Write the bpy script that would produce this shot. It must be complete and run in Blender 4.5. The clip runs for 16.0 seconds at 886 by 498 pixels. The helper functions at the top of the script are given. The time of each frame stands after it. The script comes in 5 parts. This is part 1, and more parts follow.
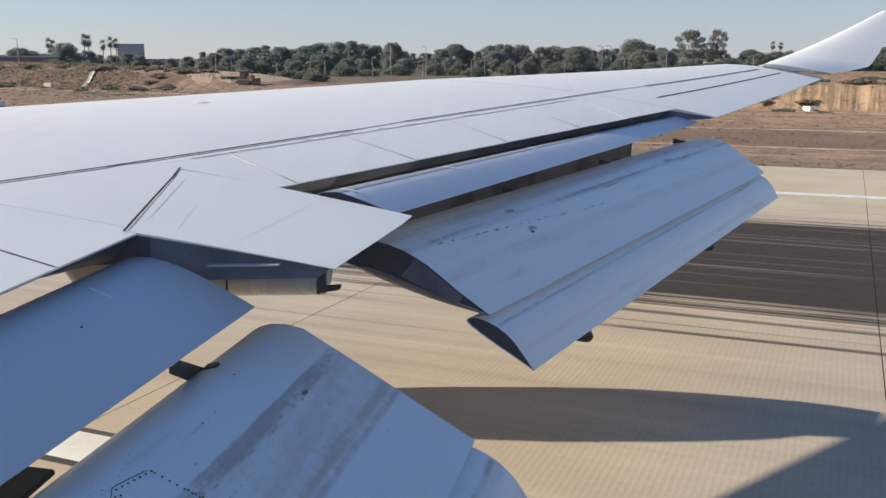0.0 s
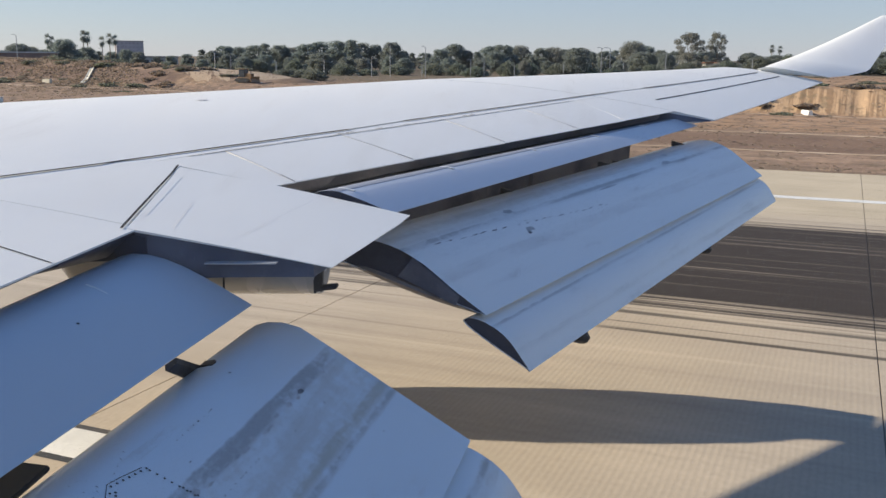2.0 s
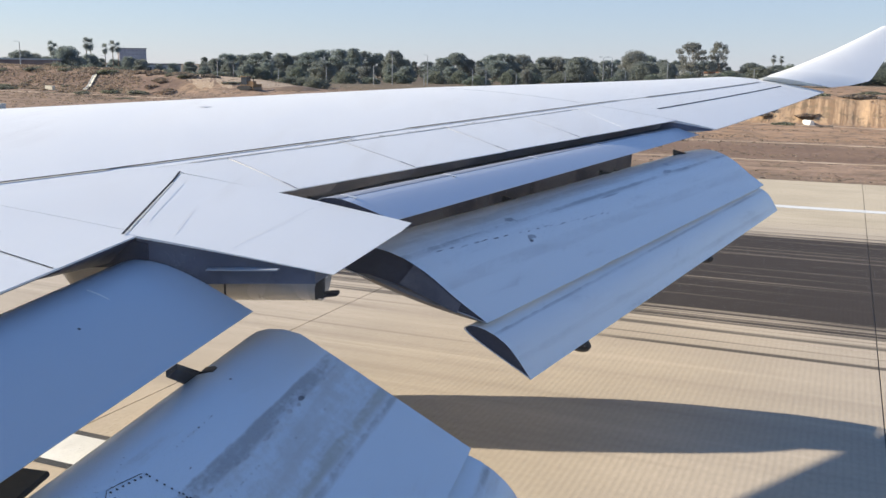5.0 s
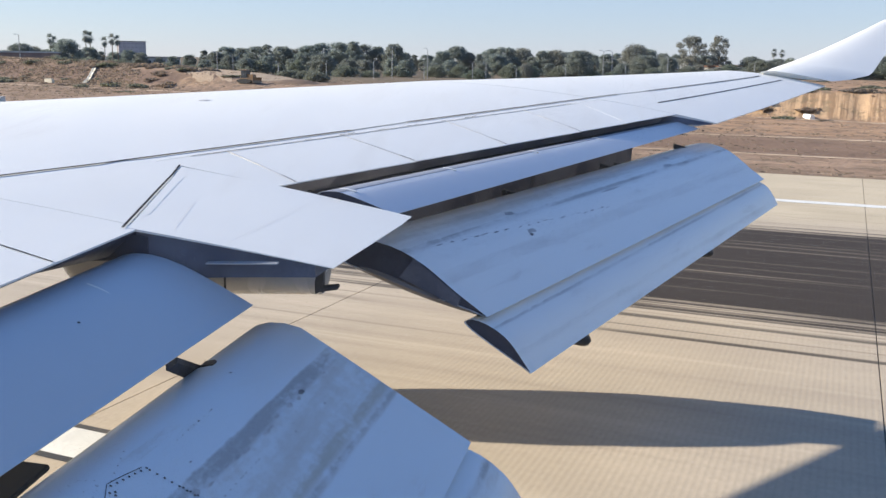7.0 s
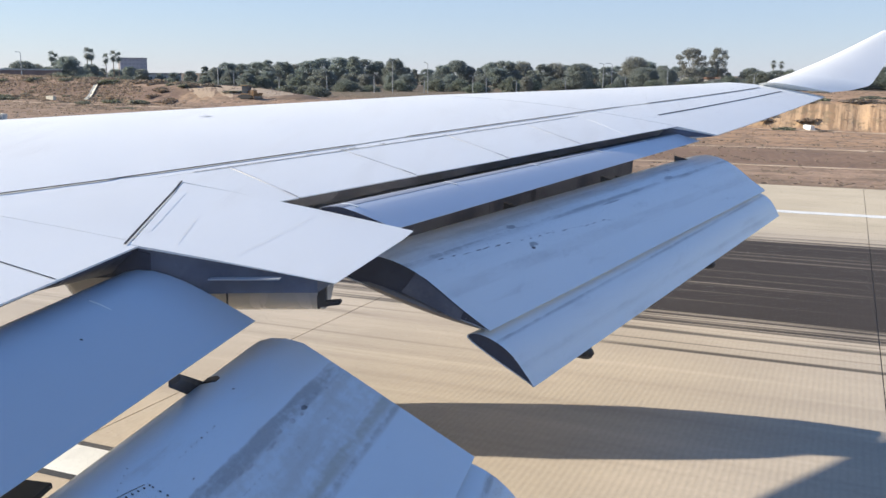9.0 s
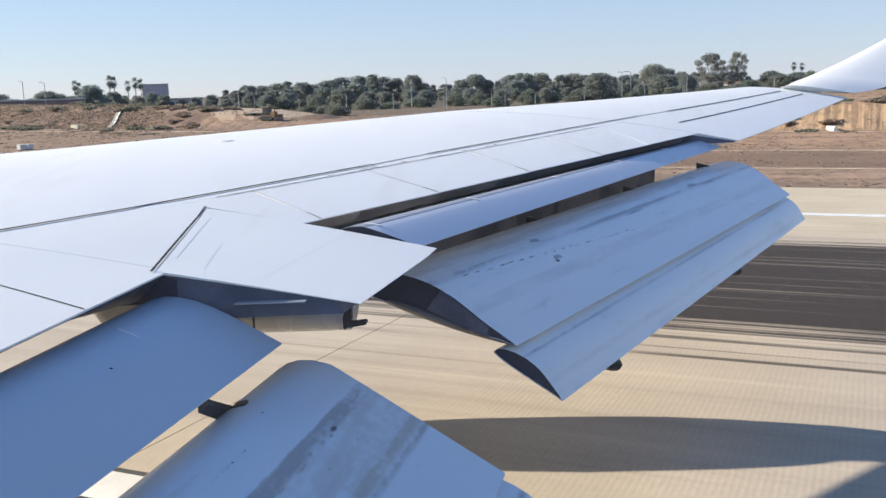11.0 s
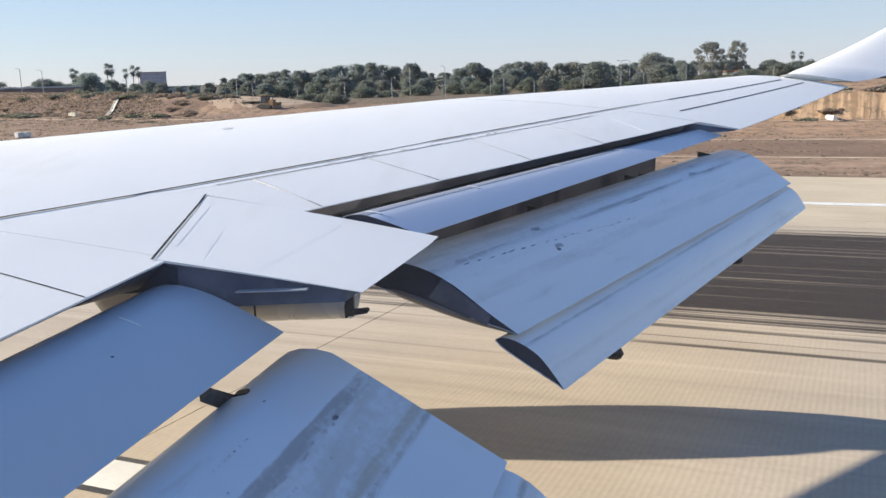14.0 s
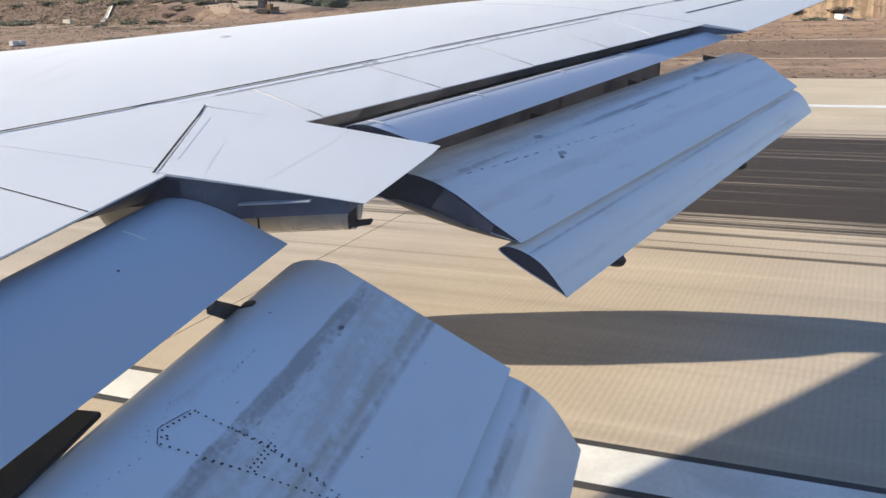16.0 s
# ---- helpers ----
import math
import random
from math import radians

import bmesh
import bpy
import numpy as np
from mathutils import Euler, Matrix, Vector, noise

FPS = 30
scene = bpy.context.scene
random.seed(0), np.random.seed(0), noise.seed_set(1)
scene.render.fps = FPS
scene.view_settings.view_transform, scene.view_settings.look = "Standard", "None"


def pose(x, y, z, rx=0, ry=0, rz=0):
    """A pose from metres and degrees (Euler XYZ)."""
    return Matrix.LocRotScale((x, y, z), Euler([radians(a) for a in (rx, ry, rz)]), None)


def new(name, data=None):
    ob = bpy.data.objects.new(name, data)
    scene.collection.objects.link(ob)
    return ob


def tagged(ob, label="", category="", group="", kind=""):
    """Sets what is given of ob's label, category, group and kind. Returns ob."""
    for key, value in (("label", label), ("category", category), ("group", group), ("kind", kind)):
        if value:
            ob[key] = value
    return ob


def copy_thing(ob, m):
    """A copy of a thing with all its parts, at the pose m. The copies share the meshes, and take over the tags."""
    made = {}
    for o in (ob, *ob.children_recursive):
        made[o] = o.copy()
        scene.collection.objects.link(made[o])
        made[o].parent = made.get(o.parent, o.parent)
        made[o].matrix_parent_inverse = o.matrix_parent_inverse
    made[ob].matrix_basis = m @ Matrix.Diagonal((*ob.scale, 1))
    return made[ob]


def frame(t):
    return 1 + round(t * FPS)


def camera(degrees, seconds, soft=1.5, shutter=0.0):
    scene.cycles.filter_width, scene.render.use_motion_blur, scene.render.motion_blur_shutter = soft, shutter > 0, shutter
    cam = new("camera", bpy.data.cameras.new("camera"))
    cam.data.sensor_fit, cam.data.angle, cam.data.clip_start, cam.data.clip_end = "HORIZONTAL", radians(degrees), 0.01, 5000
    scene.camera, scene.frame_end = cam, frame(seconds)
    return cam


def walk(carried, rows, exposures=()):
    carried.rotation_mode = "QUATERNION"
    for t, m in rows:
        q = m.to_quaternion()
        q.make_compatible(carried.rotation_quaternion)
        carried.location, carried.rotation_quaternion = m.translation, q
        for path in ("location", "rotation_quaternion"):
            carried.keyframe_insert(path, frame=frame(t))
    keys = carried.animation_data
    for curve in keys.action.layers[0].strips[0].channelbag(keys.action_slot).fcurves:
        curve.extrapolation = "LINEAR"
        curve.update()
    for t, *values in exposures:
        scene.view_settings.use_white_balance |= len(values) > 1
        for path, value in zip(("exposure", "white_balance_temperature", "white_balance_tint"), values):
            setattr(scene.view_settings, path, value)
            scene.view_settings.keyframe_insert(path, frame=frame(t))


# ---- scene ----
SECONDS = 16.0
cam = camera(50.32, SECONDS, soft=1.5)

# seconds, eye, yaw, pitch, lean
PATH = [
    (0.0, (3.034, -0.015, 5.824), -84.98, -11.50, -0.12), (0.5, (3.026, -0.018, 5.826), -85.16, -11.19, 0.49),
    (1.0, (3.034, -0.013, 5.828), -85.13, -11.86, 0.17), (1.5, (3.036, -0.010, 5.828), -85.15, -11.68, 0.37),
    (2.0, (3.035, -0.014, 5.822), -85.14, -11.49, 0.48), (2.5, (3.032, -0.010, 5.816), -85.20, -11.30, 0.55),
    (3.0, (3.038, -0.008, 5.814), -85.24, -11.46, 0.63), (3.5, (3.033, -0.015, 5.815), -85.04, -11.25, 0.59),
    (4.0, (3.034, -0.012, 5.812), -85.04, -10.83, 0.59), (6.5, (3.034, -0.012, 5.820), -85.07, -11.33, 0.94),
    (7.0, (3.042, -0.008, 5.814), -85.08, -11.37, 0.80), (7.5, (3.046, -0.006, 5.810), -85.08, -11.43, 0.93),
    (8.0, (3.050, -0.003, 5.800), -85.16, -11.01, 0.89), (8.5, (3.052, 0.000, 5.808), -85.28, -10.93, 1.15),
    (9.0, (3.042, -0.005, 5.820), -84.97, -10.55, 0.33), (9.5, (3.040, -0.008, 5.825), -84.24, -9.91, -0.83),
    (10.0, (3.035, -0.020, 5.836), -83.46, -9.76, -1.98), (12.5, (3.060, 0.014, 5.848), -83.57, -9.67, -1.41),
    (13.0, (3.058, 0.018, 5.840), -83.58, -10.37, -1.56), (13.5, (3.064, 0.018, 5.834), -83.52, -10.27, -1.66),
    (14.0, (3.082, 0.027, 5.835), -83.57, -10.35, -1.75), (14.5, (3.086, 0.030, 5.838), -83.59, -10.23, -1.85),
    (15.0, (3.092, 0.033, 5.858), -83.46, -12.47, -1.99), (15.5, (3.088, 0.030, 5.854), -83.31, -14.05, -2.37),
    (16.0, (3.092, 0.028, 5.868), -83.18, -16.02, -2.40),
]
walk(cam, [(t, Matrix.Translation(eye) @ pose(0, 0, 0, 90 + pitch, 0, yaw) @ pose(0, 0, 0, 0, 0, lean)) for t, eye, yaw, pitch, lean in PATH],
     exposures=[(0.0, 0.52, 6400, 12), (2.0, 0.54, 6370, 12), (4.0, 0.72, 6280, 12), (8.0, 0.86, 6100, 12), (13.0, 0.88, 6190, 12), (16.0, 0.82, 6380, 12)])

# ---- light: a low sun ahead of the wing, clear sky with haze ----
SUN = Vector((0.30, 2.14, 1.0)).normalized()
sun_data = bpy.data.lights.new("sun", "SUN")
sun_data.energy, sun_data.angle, sun_data.color = 5.0, radians(0.6), (1.0, 0.89, 0.70)
sun = new("sun", sun_data)
sun.matrix_world = SUN.to_track_quat("Z", "Y").to_matrix().to_4x4()

world = bpy.data.worlds.new("world")
scene.world = world
world.use_nodes = True
wt = world.node_tree
sky = wt.nodes.new("ShaderNodeTexSky")
sky.sky_type = "NISHITA"
sky.sun_disc = False
sky.sun_elevation = math.asin(SUN.z)
sky.sun_rotation = math.atan2(SUN.x, SUN.y)
sky.air_density, sky.dust_density, sky.ozone_density = 1.0, 0.05, 1.5
haze = wt.nodes.new("ShaderNodeMix")  # thin even haze over the whole sky
haze.data_type = "RGBA"
above = wt.nodes.new("ShaderNodeTexCoord")
high = wt.nodes.new("ShaderNodeSeparateXYZ")
thin_out = wt.nodes.new("ShaderNodeMapRange")
thin_out.interpolation_type = "SMOOTHSTEP"
for socket, v in zip(("From Min", "From Max", "To Min", "To Max"), (0.05, 0.7, 0.0, 1.0)):
    thin_out.inputs[socket].default_value = v
wt.links.new(above.outputs["Generated"], high.inputs[0])
wt.links.new(high.outputs[2], thin_out.inputs["Value"])
haze.inputs[0].default_value = 0.68
tone = wt.nodes.new("ShaderNodeMix")  # grey-blue near the horizon, deep blue overhead
tone.data_type = "RGBA"
tone.inputs[6].default_value, tone.inputs[7].default_value = (2.60, 3.30, 4.58, 1), (0.5, 1.42, 3.6, 1)
wt.links.new(thin_out.outputs["Result"], tone.inputs[0])
wt.links.new(tone.outputs[2], haze.inputs[7])
wt.links.new(sky.outputs[0], haze.inputs[6])
wt.links.new(haze.outputs[2], wt.nodes["Background"].inputs[0])
wt.nodes["Background"].inputs[1].default_value = 0.089


# ---- materials ----
def nodes_of(name):
    m = bpy.data.materials.new(name)
    m.use_nodes = True
    return m, m.node_tree, m.node_tree.nodes["Principled BSDF"]


def coords(nt, scale=(1, 1, 1), of=None, kind="Object"):
    tc = nt.nodes.new("ShaderNodeTexCoord")
    if of:
        tc.object = of
    mp = nt.nodes.new("ShaderNodeMapping")
    mp.inputs["Scale"].default_value = scale
    nt.links.new(tc.outputs[kind], mp.inputs["Vector"])
    return mp.outputs["Vector"]


def noise_of(nt, vec, scale, detail=4.0, rough=0.55):
    n = nt.nodes.new("ShaderNodeTexNoise")
    n.inputs["Scale"].default_value, n.inputs["Detail"].default_value, n.inputs["Roughness"].default_value = scale, detail, rough
    nt.links.new(vec, n.inputs["Vector"])
    return n.outputs["Fac"]


def ramp(nt, fac, lo, hi, a=0.0, b=1.0):
    r = nt.nodes.new("ShaderNodeMapRange")
    r.interpolation_type = "SMOOTHSTEP"
    for k, v in zip(("From Min", "From Max", "To Min", "To Max"), (lo, hi, a, b)):
        r.inputs[k].default_value = v
    nt.links.new(fac, r.inputs["Value"])
    return r.outputs["Result"]


def mix(nt, fac, a, b, blend="MIX"):
    n = nt.nodes.new("ShaderNodeMix")
    n.data_type, n.blend_type = "RGBA", blend
    for socket, v in ((n.inputs[0], fac), (n.inputs[6], a), (n.inputs[7], b)):
        if isinstance(v, bpy.types.NodeSocket):
            nt.links.new(v, socket)
        elif isinstance(v, tuple):
            socket.default_value = (*v, 1)
        else:
            socket.default_value = v
    return n.outputs[2]


def maths(nt, op, a, b=0.0):
    n = nt.nodes.new("ShaderNodeMath")
    n.operation = op
    for socket, v in zip(n.inputs, (a, b)):
        if isinstance(v, bpy.types.NodeSocket):
            nt.links.new(v, socket)
        else:
            socket.default_value = v
    return n.outputs[0]


def bump(nt, bsdf, height, strength, distance):
    b = nt.nodes.new("ShaderNodeBump")
    b.inputs["Strength"].default_value, b.inputs["Distance"].default_value = strength, distance
    nt.links.new(height, b.inputs["Height"])
    nt.links.new(b.outputs["Normal"], bsdf.inputs["Normal"])


def simple(name, a, b, scale=3.0, rough=0.6, metal=0.0, fine=40.0, relief=0.0, stretch=(1, 1, 1)):
    """Two colours mixed by cloudy noise, with fine grain."""
    m, nt, p = nodes_of(name)
    vec = coords(nt, stretch)
    big, small = noise_of(nt, vec, scale), noise_of(nt, vec, fine, 2.0)
    col = mix(nt, ramp(nt, big, 0.35, 0.65), a, b)
    col = mix(nt, ramp(nt, small, 0.3, 0.7, 0.0, 0.25), col, tuple(0.6 * c for c in a))
    nt.links.new(col, p.inputs["Base Color"])
    nt.links.new(ramp(nt, big, 0.3, 0.7, rough - 0.08, rough + 0.08), p.inputs["Roughness"])
    p.inputs["Metallic"].default_value = metal
    if relief:
        bump(nt, p, small, 0.6, relief)
    return m


def painted(name, base, grime, rough, streak=0.25, stretch=(0.5, 3.0, 1.0)):
    """Aircraft paint: gloss enamel with faint chordwise streaks and blotches."""
    m, nt, p = nodes_of(name)
    vec = coords(nt)
    strk = noise_of(nt, coords(nt, stretch), 0.9, 2.5)
    blot = noise_of(nt, vec, 0.7, 3.0)
    fine = noise_of(nt, vec, 55.0, 2.0)
    col = mix(nt, ramp(nt, strk, 0.5, 0.8, 0.0, streak), base, grime)
    col = mix(nt, ramp(nt, blot, 0.45, 0.75, 0.0, streak * 0.6), col, grime)
    col = mix(nt, ramp(nt, fine, 0.62, 0.75, 0.0, 0.03), col, grime)
    nt.links.new(col, p.inputs["Base Color"])
    nt.links.new(ramp(nt, strk, 0.3, 0.8, rough, rough + 0.15), p.inputs["Roughness"])
    return m


WING_WHITE = painted("wing_paint", (0.83, 0.828, 0.79), (0.66, 0.65, 0.62), 0.42, 0.32)


GREASE, SOOT = (0.43, 0.435, 0.42), (0.19, 0.19, 0.20)
FAR_IN = 1.07  # the inboard flaps hang this much further from the window


def flap_paint(name, base, sweep, origin, bands):
    """Flap enamel with grease bands along the span: (from, to, strength, colour) in metres aft of origin."""
    m, nt, p = nodes_of(name)
    tc = nt.nodes.new("ShaderNodeTexCoord")
    sep = nt.nodes.new("ShaderNodeSeparateXYZ")
    nt.links.new(tc.outputs["Object"], sep.inputs[0])
    q = maths(nt, "SUBTRACT", maths(nt, "MULTIPLY", sep.outputs[1], -1.0), maths(nt, "MULTIPLY", sep.outputs[0], sweep))
    q = maths(nt, "SUBTRACT", q, origin)
    comb = nt.nodes.new("ShaderNodeCombineXYZ")
    nt.links.new(maths(nt, "MULTIPLY", sep.outputs[0], 0.45), comb.inputs[0])
    nt.links.new(maths(nt, "MULTIPLY", q, 3.0), comb.inputs[1])
    smear, blot, fine = noise_of(nt, comb.outputs[0], 2.2, 4.0, 0.55), noise_of(nt, tc.outputs["Object"], 1.1, 4.0), noise_of(nt, tc.outputs["Object"], 38.0, 3.0)
    col = mix(nt, ramp(nt, smear, 0.5, 0.8, 0.0, 0.22), base, (0.56, 0.57, 0.58))
    spots = noise_of(nt, tc.outputs["Object"], 9.0, 6.0, 0.7)
    dirt = maths(nt, "ADD", maths(nt, "MULTIPLY", smear, 0.6), maths(nt, "MULTIPLY", spots, 0.4))
    wavy = maths(nt, "ADD", q, maths(nt, "MULTIPLY", maths(nt, "SUBTRACT", spots, 0.5), 0.045))
    for a, b, k, colour in bands:
        edge = maths(nt, "MULTIPLY", ramp(nt, wavy, a - 0.012, a + 0.012), ramp(nt, wavy, b + 0.02, b - 0.02))
        col = mix(nt, maths(nt, "MULTIPLY", edge, ramp(nt, dirt, 0.40, 0.58, 0.25 * k, k)), col, colour)
    col = mix(nt, ramp(nt, dirt, 0.56, 0.68, 0.0, 0.3), col, GREASE)
    col = mix(nt, maths(nt, "MULTIPLY", ramp(nt, fine, 0.70, 0.75), ramp(nt, blot, 0.5, 0.62, 0.0, 0.15)), col, (0.10, 0.10, 0.11))
    nt.links.new(col, p.inputs["Base Color"])
    nt.links.new(ramp(nt, smear, 0.3, 0.8, 0.32, 0.42), p.inputs["Roughness"])
    p.inputs["Coat Weight"].default_value = 0.4
    p.inputs["Coat Roughness"].default_value = 0.18
    return m


# inboard flaps bluer and darker than outboard: skylit shade put into the paint
FLAP_IN_SHADED = flap_paint("inboard_flap_shaded", (0.60, 0.685, 0.75), 0.15, FAR_IN * (16.54 - 18.84 - 0.15 * 10.4) + 0.458 * (FAR_IN - 1),
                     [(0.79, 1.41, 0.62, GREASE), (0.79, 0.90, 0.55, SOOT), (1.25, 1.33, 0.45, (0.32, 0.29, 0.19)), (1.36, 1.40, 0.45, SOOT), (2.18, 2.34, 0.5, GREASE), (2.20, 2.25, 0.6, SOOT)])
FLAP_OUT = flap_paint("outboard_flap_paint", (0.76, 0.795, 0.80), 0.57, 16.62 - 18.84 - 0.57 * 12.9,
                      [(0.40, 1.02, 0.32, (0.49, 0.50, 0.50)), (0.62, 0.80, 0.35, (0.42, 0.41, 0.39)), (0.92, 0.98, 0.55, SOOT), (1.30, 1.44, 0.3, (0.49, 0.50, 0.50))])
TAIL_OUT = flap_paint("flap_tail_paint", (0.76, 0.795, 0.80), 0.545, 16.62 - 18.84 - 0.545 * 12.9,
                      [(1.93, 1.965, 0.5, SOOT), (1.66, 1.74, 0.4, GREASE), (2.2, 2.24, 0.3, GREASE)])
FORE_GREY = painted("fore_flap_paint", (0.60, 0.63, 0.68), (0.54, 0.57, 0.62), 0.25, 0.08)
# darker grey that puts the shaded flap front into the colour
NOSE_SHADE = painted("nose_shade", (0.27, 0.285, 0.33), (0.21, 0.22, 0.25), 0.4, 0.3)
# inboard fore flap darkened further: the wing's shade in its colour
FORE_IN_SHADED = painted("inboard_fore_shaded", (0.475, 0.55, 0.62), (0.44, 0.515, 0.58), 0.25, 0.06)
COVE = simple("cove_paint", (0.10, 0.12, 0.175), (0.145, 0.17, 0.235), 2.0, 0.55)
for m in (FORE_GREY, FORE_IN_SHADED):
    gloss = m.node_tree.nodes["Principled BSDF"].inputs["Roughness"]
    m.node_tree.links.remove(gloss.links[0])
    gloss.default_value = 0.3
# paler cove grey: the cove's stray light is put into the colour
COVE_LIGHT = simple("cove_lit_grey", (0.22, 0.235, 0.29), (0.31, 0.325, 0.38), 1.2, 0.55)
# near-black for ribs; inside the inboard cove it stands for shade
RIB = simple("rib_and_shade", (0.045, 0.052, 0.08), (0.07, 0.08, 0.115), 2.0, 0.5)
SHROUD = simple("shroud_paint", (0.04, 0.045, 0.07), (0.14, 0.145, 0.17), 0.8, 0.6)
UNDER = painted("under_paint", (0.42, 0.43, 0.45), (0.25, 0.24, 0.23), 0.35, 0.5)
SEAM = simple("seam_sealant", (0.03, 0.03, 0.035), (0.06, 0.06, 0.065), 6.0, 0.7)
FINE_SEAM = simple("fine_seam", (0.64, 0.64, 0.65), (0.70, 0.70, 0.71), 6.0, 0.7)
GREY_SEAM = simple("grey_seam", (0.22, 0.22, 0.24), (0.36, 0.36, 0.38), 3.0, 0.7)
FAIRING = painted("fairing_paint", (0.46, 0.45, 0.43), (0.34, 0.325, 0.30), 0.22, 0.3)
# nacelles darkened to grey: the wing's shade on them put into the colour
ENGINE_SHADED = painted("engine_shaded", (0.20, 0.20, 0.21), (0.14, 0.14, 0.14), 0.4, 0.3)
DARK_UNDER = painted("dark_under_paint", (0.17, 0.16, 0.16), (0.11, 0.10, 0.10), 0.45, 0.4)
for dull in (COVE, COVE_LIGHT, RIB, SHROUD, SEAM, GREY_SEAM, FINE_SEAM):
    dull.node_tree.nodes["Principled BSDF"].inputs["Specular IOR Level"].default_value = 0.12
STEEL = simple("dark_steel", (0.035, 0.035, 0.04), (0.07, 0.065, 0.06), 8.0, 0.5, 0.6)
RUBBER = simple("black_rubber", (0.015, 0.015, 0.016), (0.03, 0.03, 0.03), 10.0, 0.7)


# ---- mesh helpers ----
AFT = 18.84  # station of the eye behind the wing root's leading edge


def P(l, s, z):
    """Aircraft stations (out from the centreline, aft, up) to world."""
    return (l, AFT - s, z)


def part(name, verts, faces, material, parent=None, label="", smooth=False, bevel=0.0):
    me = bpy.data.meshes.new(name)
    me.from_pydata([tuple(v) for v in verts], [], faces)
    bm = bmesh.new()
    bm.from_mesh(me)
    bmesh.ops.remove_doubles(bm, verts=bm.verts, dist=0.0004)
    bmesh.ops.recalc_face_normals(bm, faces=bm.faces)
    if bevel:
        sharp = [e for e in bm.edges if len(e.link_faces) == 2 and e.calc_face_angle(0) > 0.6]
        bmesh.ops.bevel(bm, geom=sharp, offset=bevel, segments=2, affect="EDGES", clamp_overlap=True)
    if smooth:
        for f in bm.faces:
            f.smooth = True
        for e in bm.edges:
            if len(e.link_faces) == 2 and e.calc_face_angle(0) > 0.55:
                e.smooth = False
    bm.to_mesh(me)
    bm.free()
    me.materials.append(material)
    ob = new(name, me)
    if parent:
        ob.parent = parent
    if label:
        ob["label"] = label
    return ob


def loft(rings, closed=True, caps=True):
    """Verts and faces of a skin through rings with equal counts."""
    n = len(rings[0])
    verts = [v for ring in rings for v in ring]
    faces = []
    for a in range(len(rings) - 1):
        for i in range(n if closed else n - 1):
            j = (i + 1) % n
            faces.append((a * n + i, a * n + j, (a + 1) * n + j, (a + 1) * n + i))
    if caps:
        faces.append(tuple(range(n)))
        faces.append(tuple(range((len(rings) - 1) * n, len(rings) * n)))
    return verts, faces


def slab(quad, thick, up=Vector((0, 0, 1))):
    """A flat plate from corners, with its top on them."""
    top = [Vector(q) for q in quad]
    low = [q - up * thick for q in top]
    n = len(top)
    return top + low, [tuple(range(n)), tuple(range(2 * n - 1, n - 1, -1))] + [(i, (i + 1) % n, n + (i + 1) % n, n + i) for i in range(n)]


# ---- the wing's shape ----
def s_lead(l):
    return 0.90 * (l - 3.25) - 0.5


def s_trail(l):
    return 17.6 + (0.13 if l < 12.6 else 0.53) * (l - 12.6)


def z_trail(l):
    return 4.66 + 0.055 * (l - 21.8) + (0.0012 * (l - 21.8) ** 2 if l > 21.8 else 0.0)


def hump(d):
    """Height of the upper skin over the trailing edge, by the share of the chord ahead of it."""
    if d <= 0.9:
        return 0.215 * d - 0.105 * d * d
    k = (d - 0.9) / 0.1
    return 0.1085 - 0.055 * (1 - math.sqrt(max(0.0, 1 - k * k)))


def top(l, s):
    c = s_trail(l) - s_lead(l)
    d = (s_trail(l) - s) / c
    return z_trail(l) + c * hump(d) - 0.14 * d ** 3 + 0.19 * min(max((l - 15.5) / 6.5, 0), 1) * d * d


def bottom(l, s):
    c = s_trail(l) - s_lead(l)
    d = (s_trail(l) - s) / c
    return z_trail(l) + c * (0.0535 * d ** 3 - (0.085 if l < 12.95 else 0.16) * d * (1 - d)) - 0.01


def wing_ring(l, s_end, s_spar):
    """One section: upper skin forward, round the nose, lower skin aft to the spar, and back under the skin."""
    up, low, under = 26, 16, 5
    le = s_lead(l)
    ring = []
    for i in range(up + 1):
        k = i / up
        s = s_end + (le - s_end) * (1 - (1 - k) ** 1.6)
        ring.append(P(l, s, top(l, s)))
    for i in range(1, low + 1):
        s = le + (s_spar - le) * (i / low) ** 1.5
        ring.append(P(l, s, min(bottom(l, s), top(l, s) - 0.012)))
    for i in range(under + 1):
        s = s_spar + (s_end - s_spar) * i / under
        ring.append(P(l, s, top(l, s) - (0.06 - 0.045 * i / under if s_spar < s_end - 0.1 else 0.012)))
    return ring


def span(a, b, n):
    return [a + (b - a) * i / n for i in range(n + 1)]


def s_hinge(l):
    return 15.38 + 0.60 * (l - 13.75)


def s_spoiler(l):
    return 16.40 + 0.609 * (l - 13.13)


def s_inner(l):
    return 15.61 + 0.138 * (l - 10.51)


airliner = new("airliner")
tagged(airliner, "white four-engined airliner with swept wing and lowered flaps", "airplane")

wing = part("wing", *loft([wing_ring(l, s_inner(l), s_inner(l) - 1.9) for l in span(3.0, 10.65, 10)]), WING_WHITE, airliner, "inner wing skin in gloss white", True)
part("wing", *loft([wing_ring(l, 15.52 - 0.16 * (l - 10.66), 13.9) for l in span(10.66, 12.9, 5)]), WING_WHITE, airliner, "", True)
part("wing", *loft([wing_ring(l, s_hinge(l) if l > 14.1 else s_hinge(l), s_hinge(l) - 0.5) for l in span(12.9, 21.9, 16)]), WING_WHITE, airliner, "outer wing skin in gloss white", True)
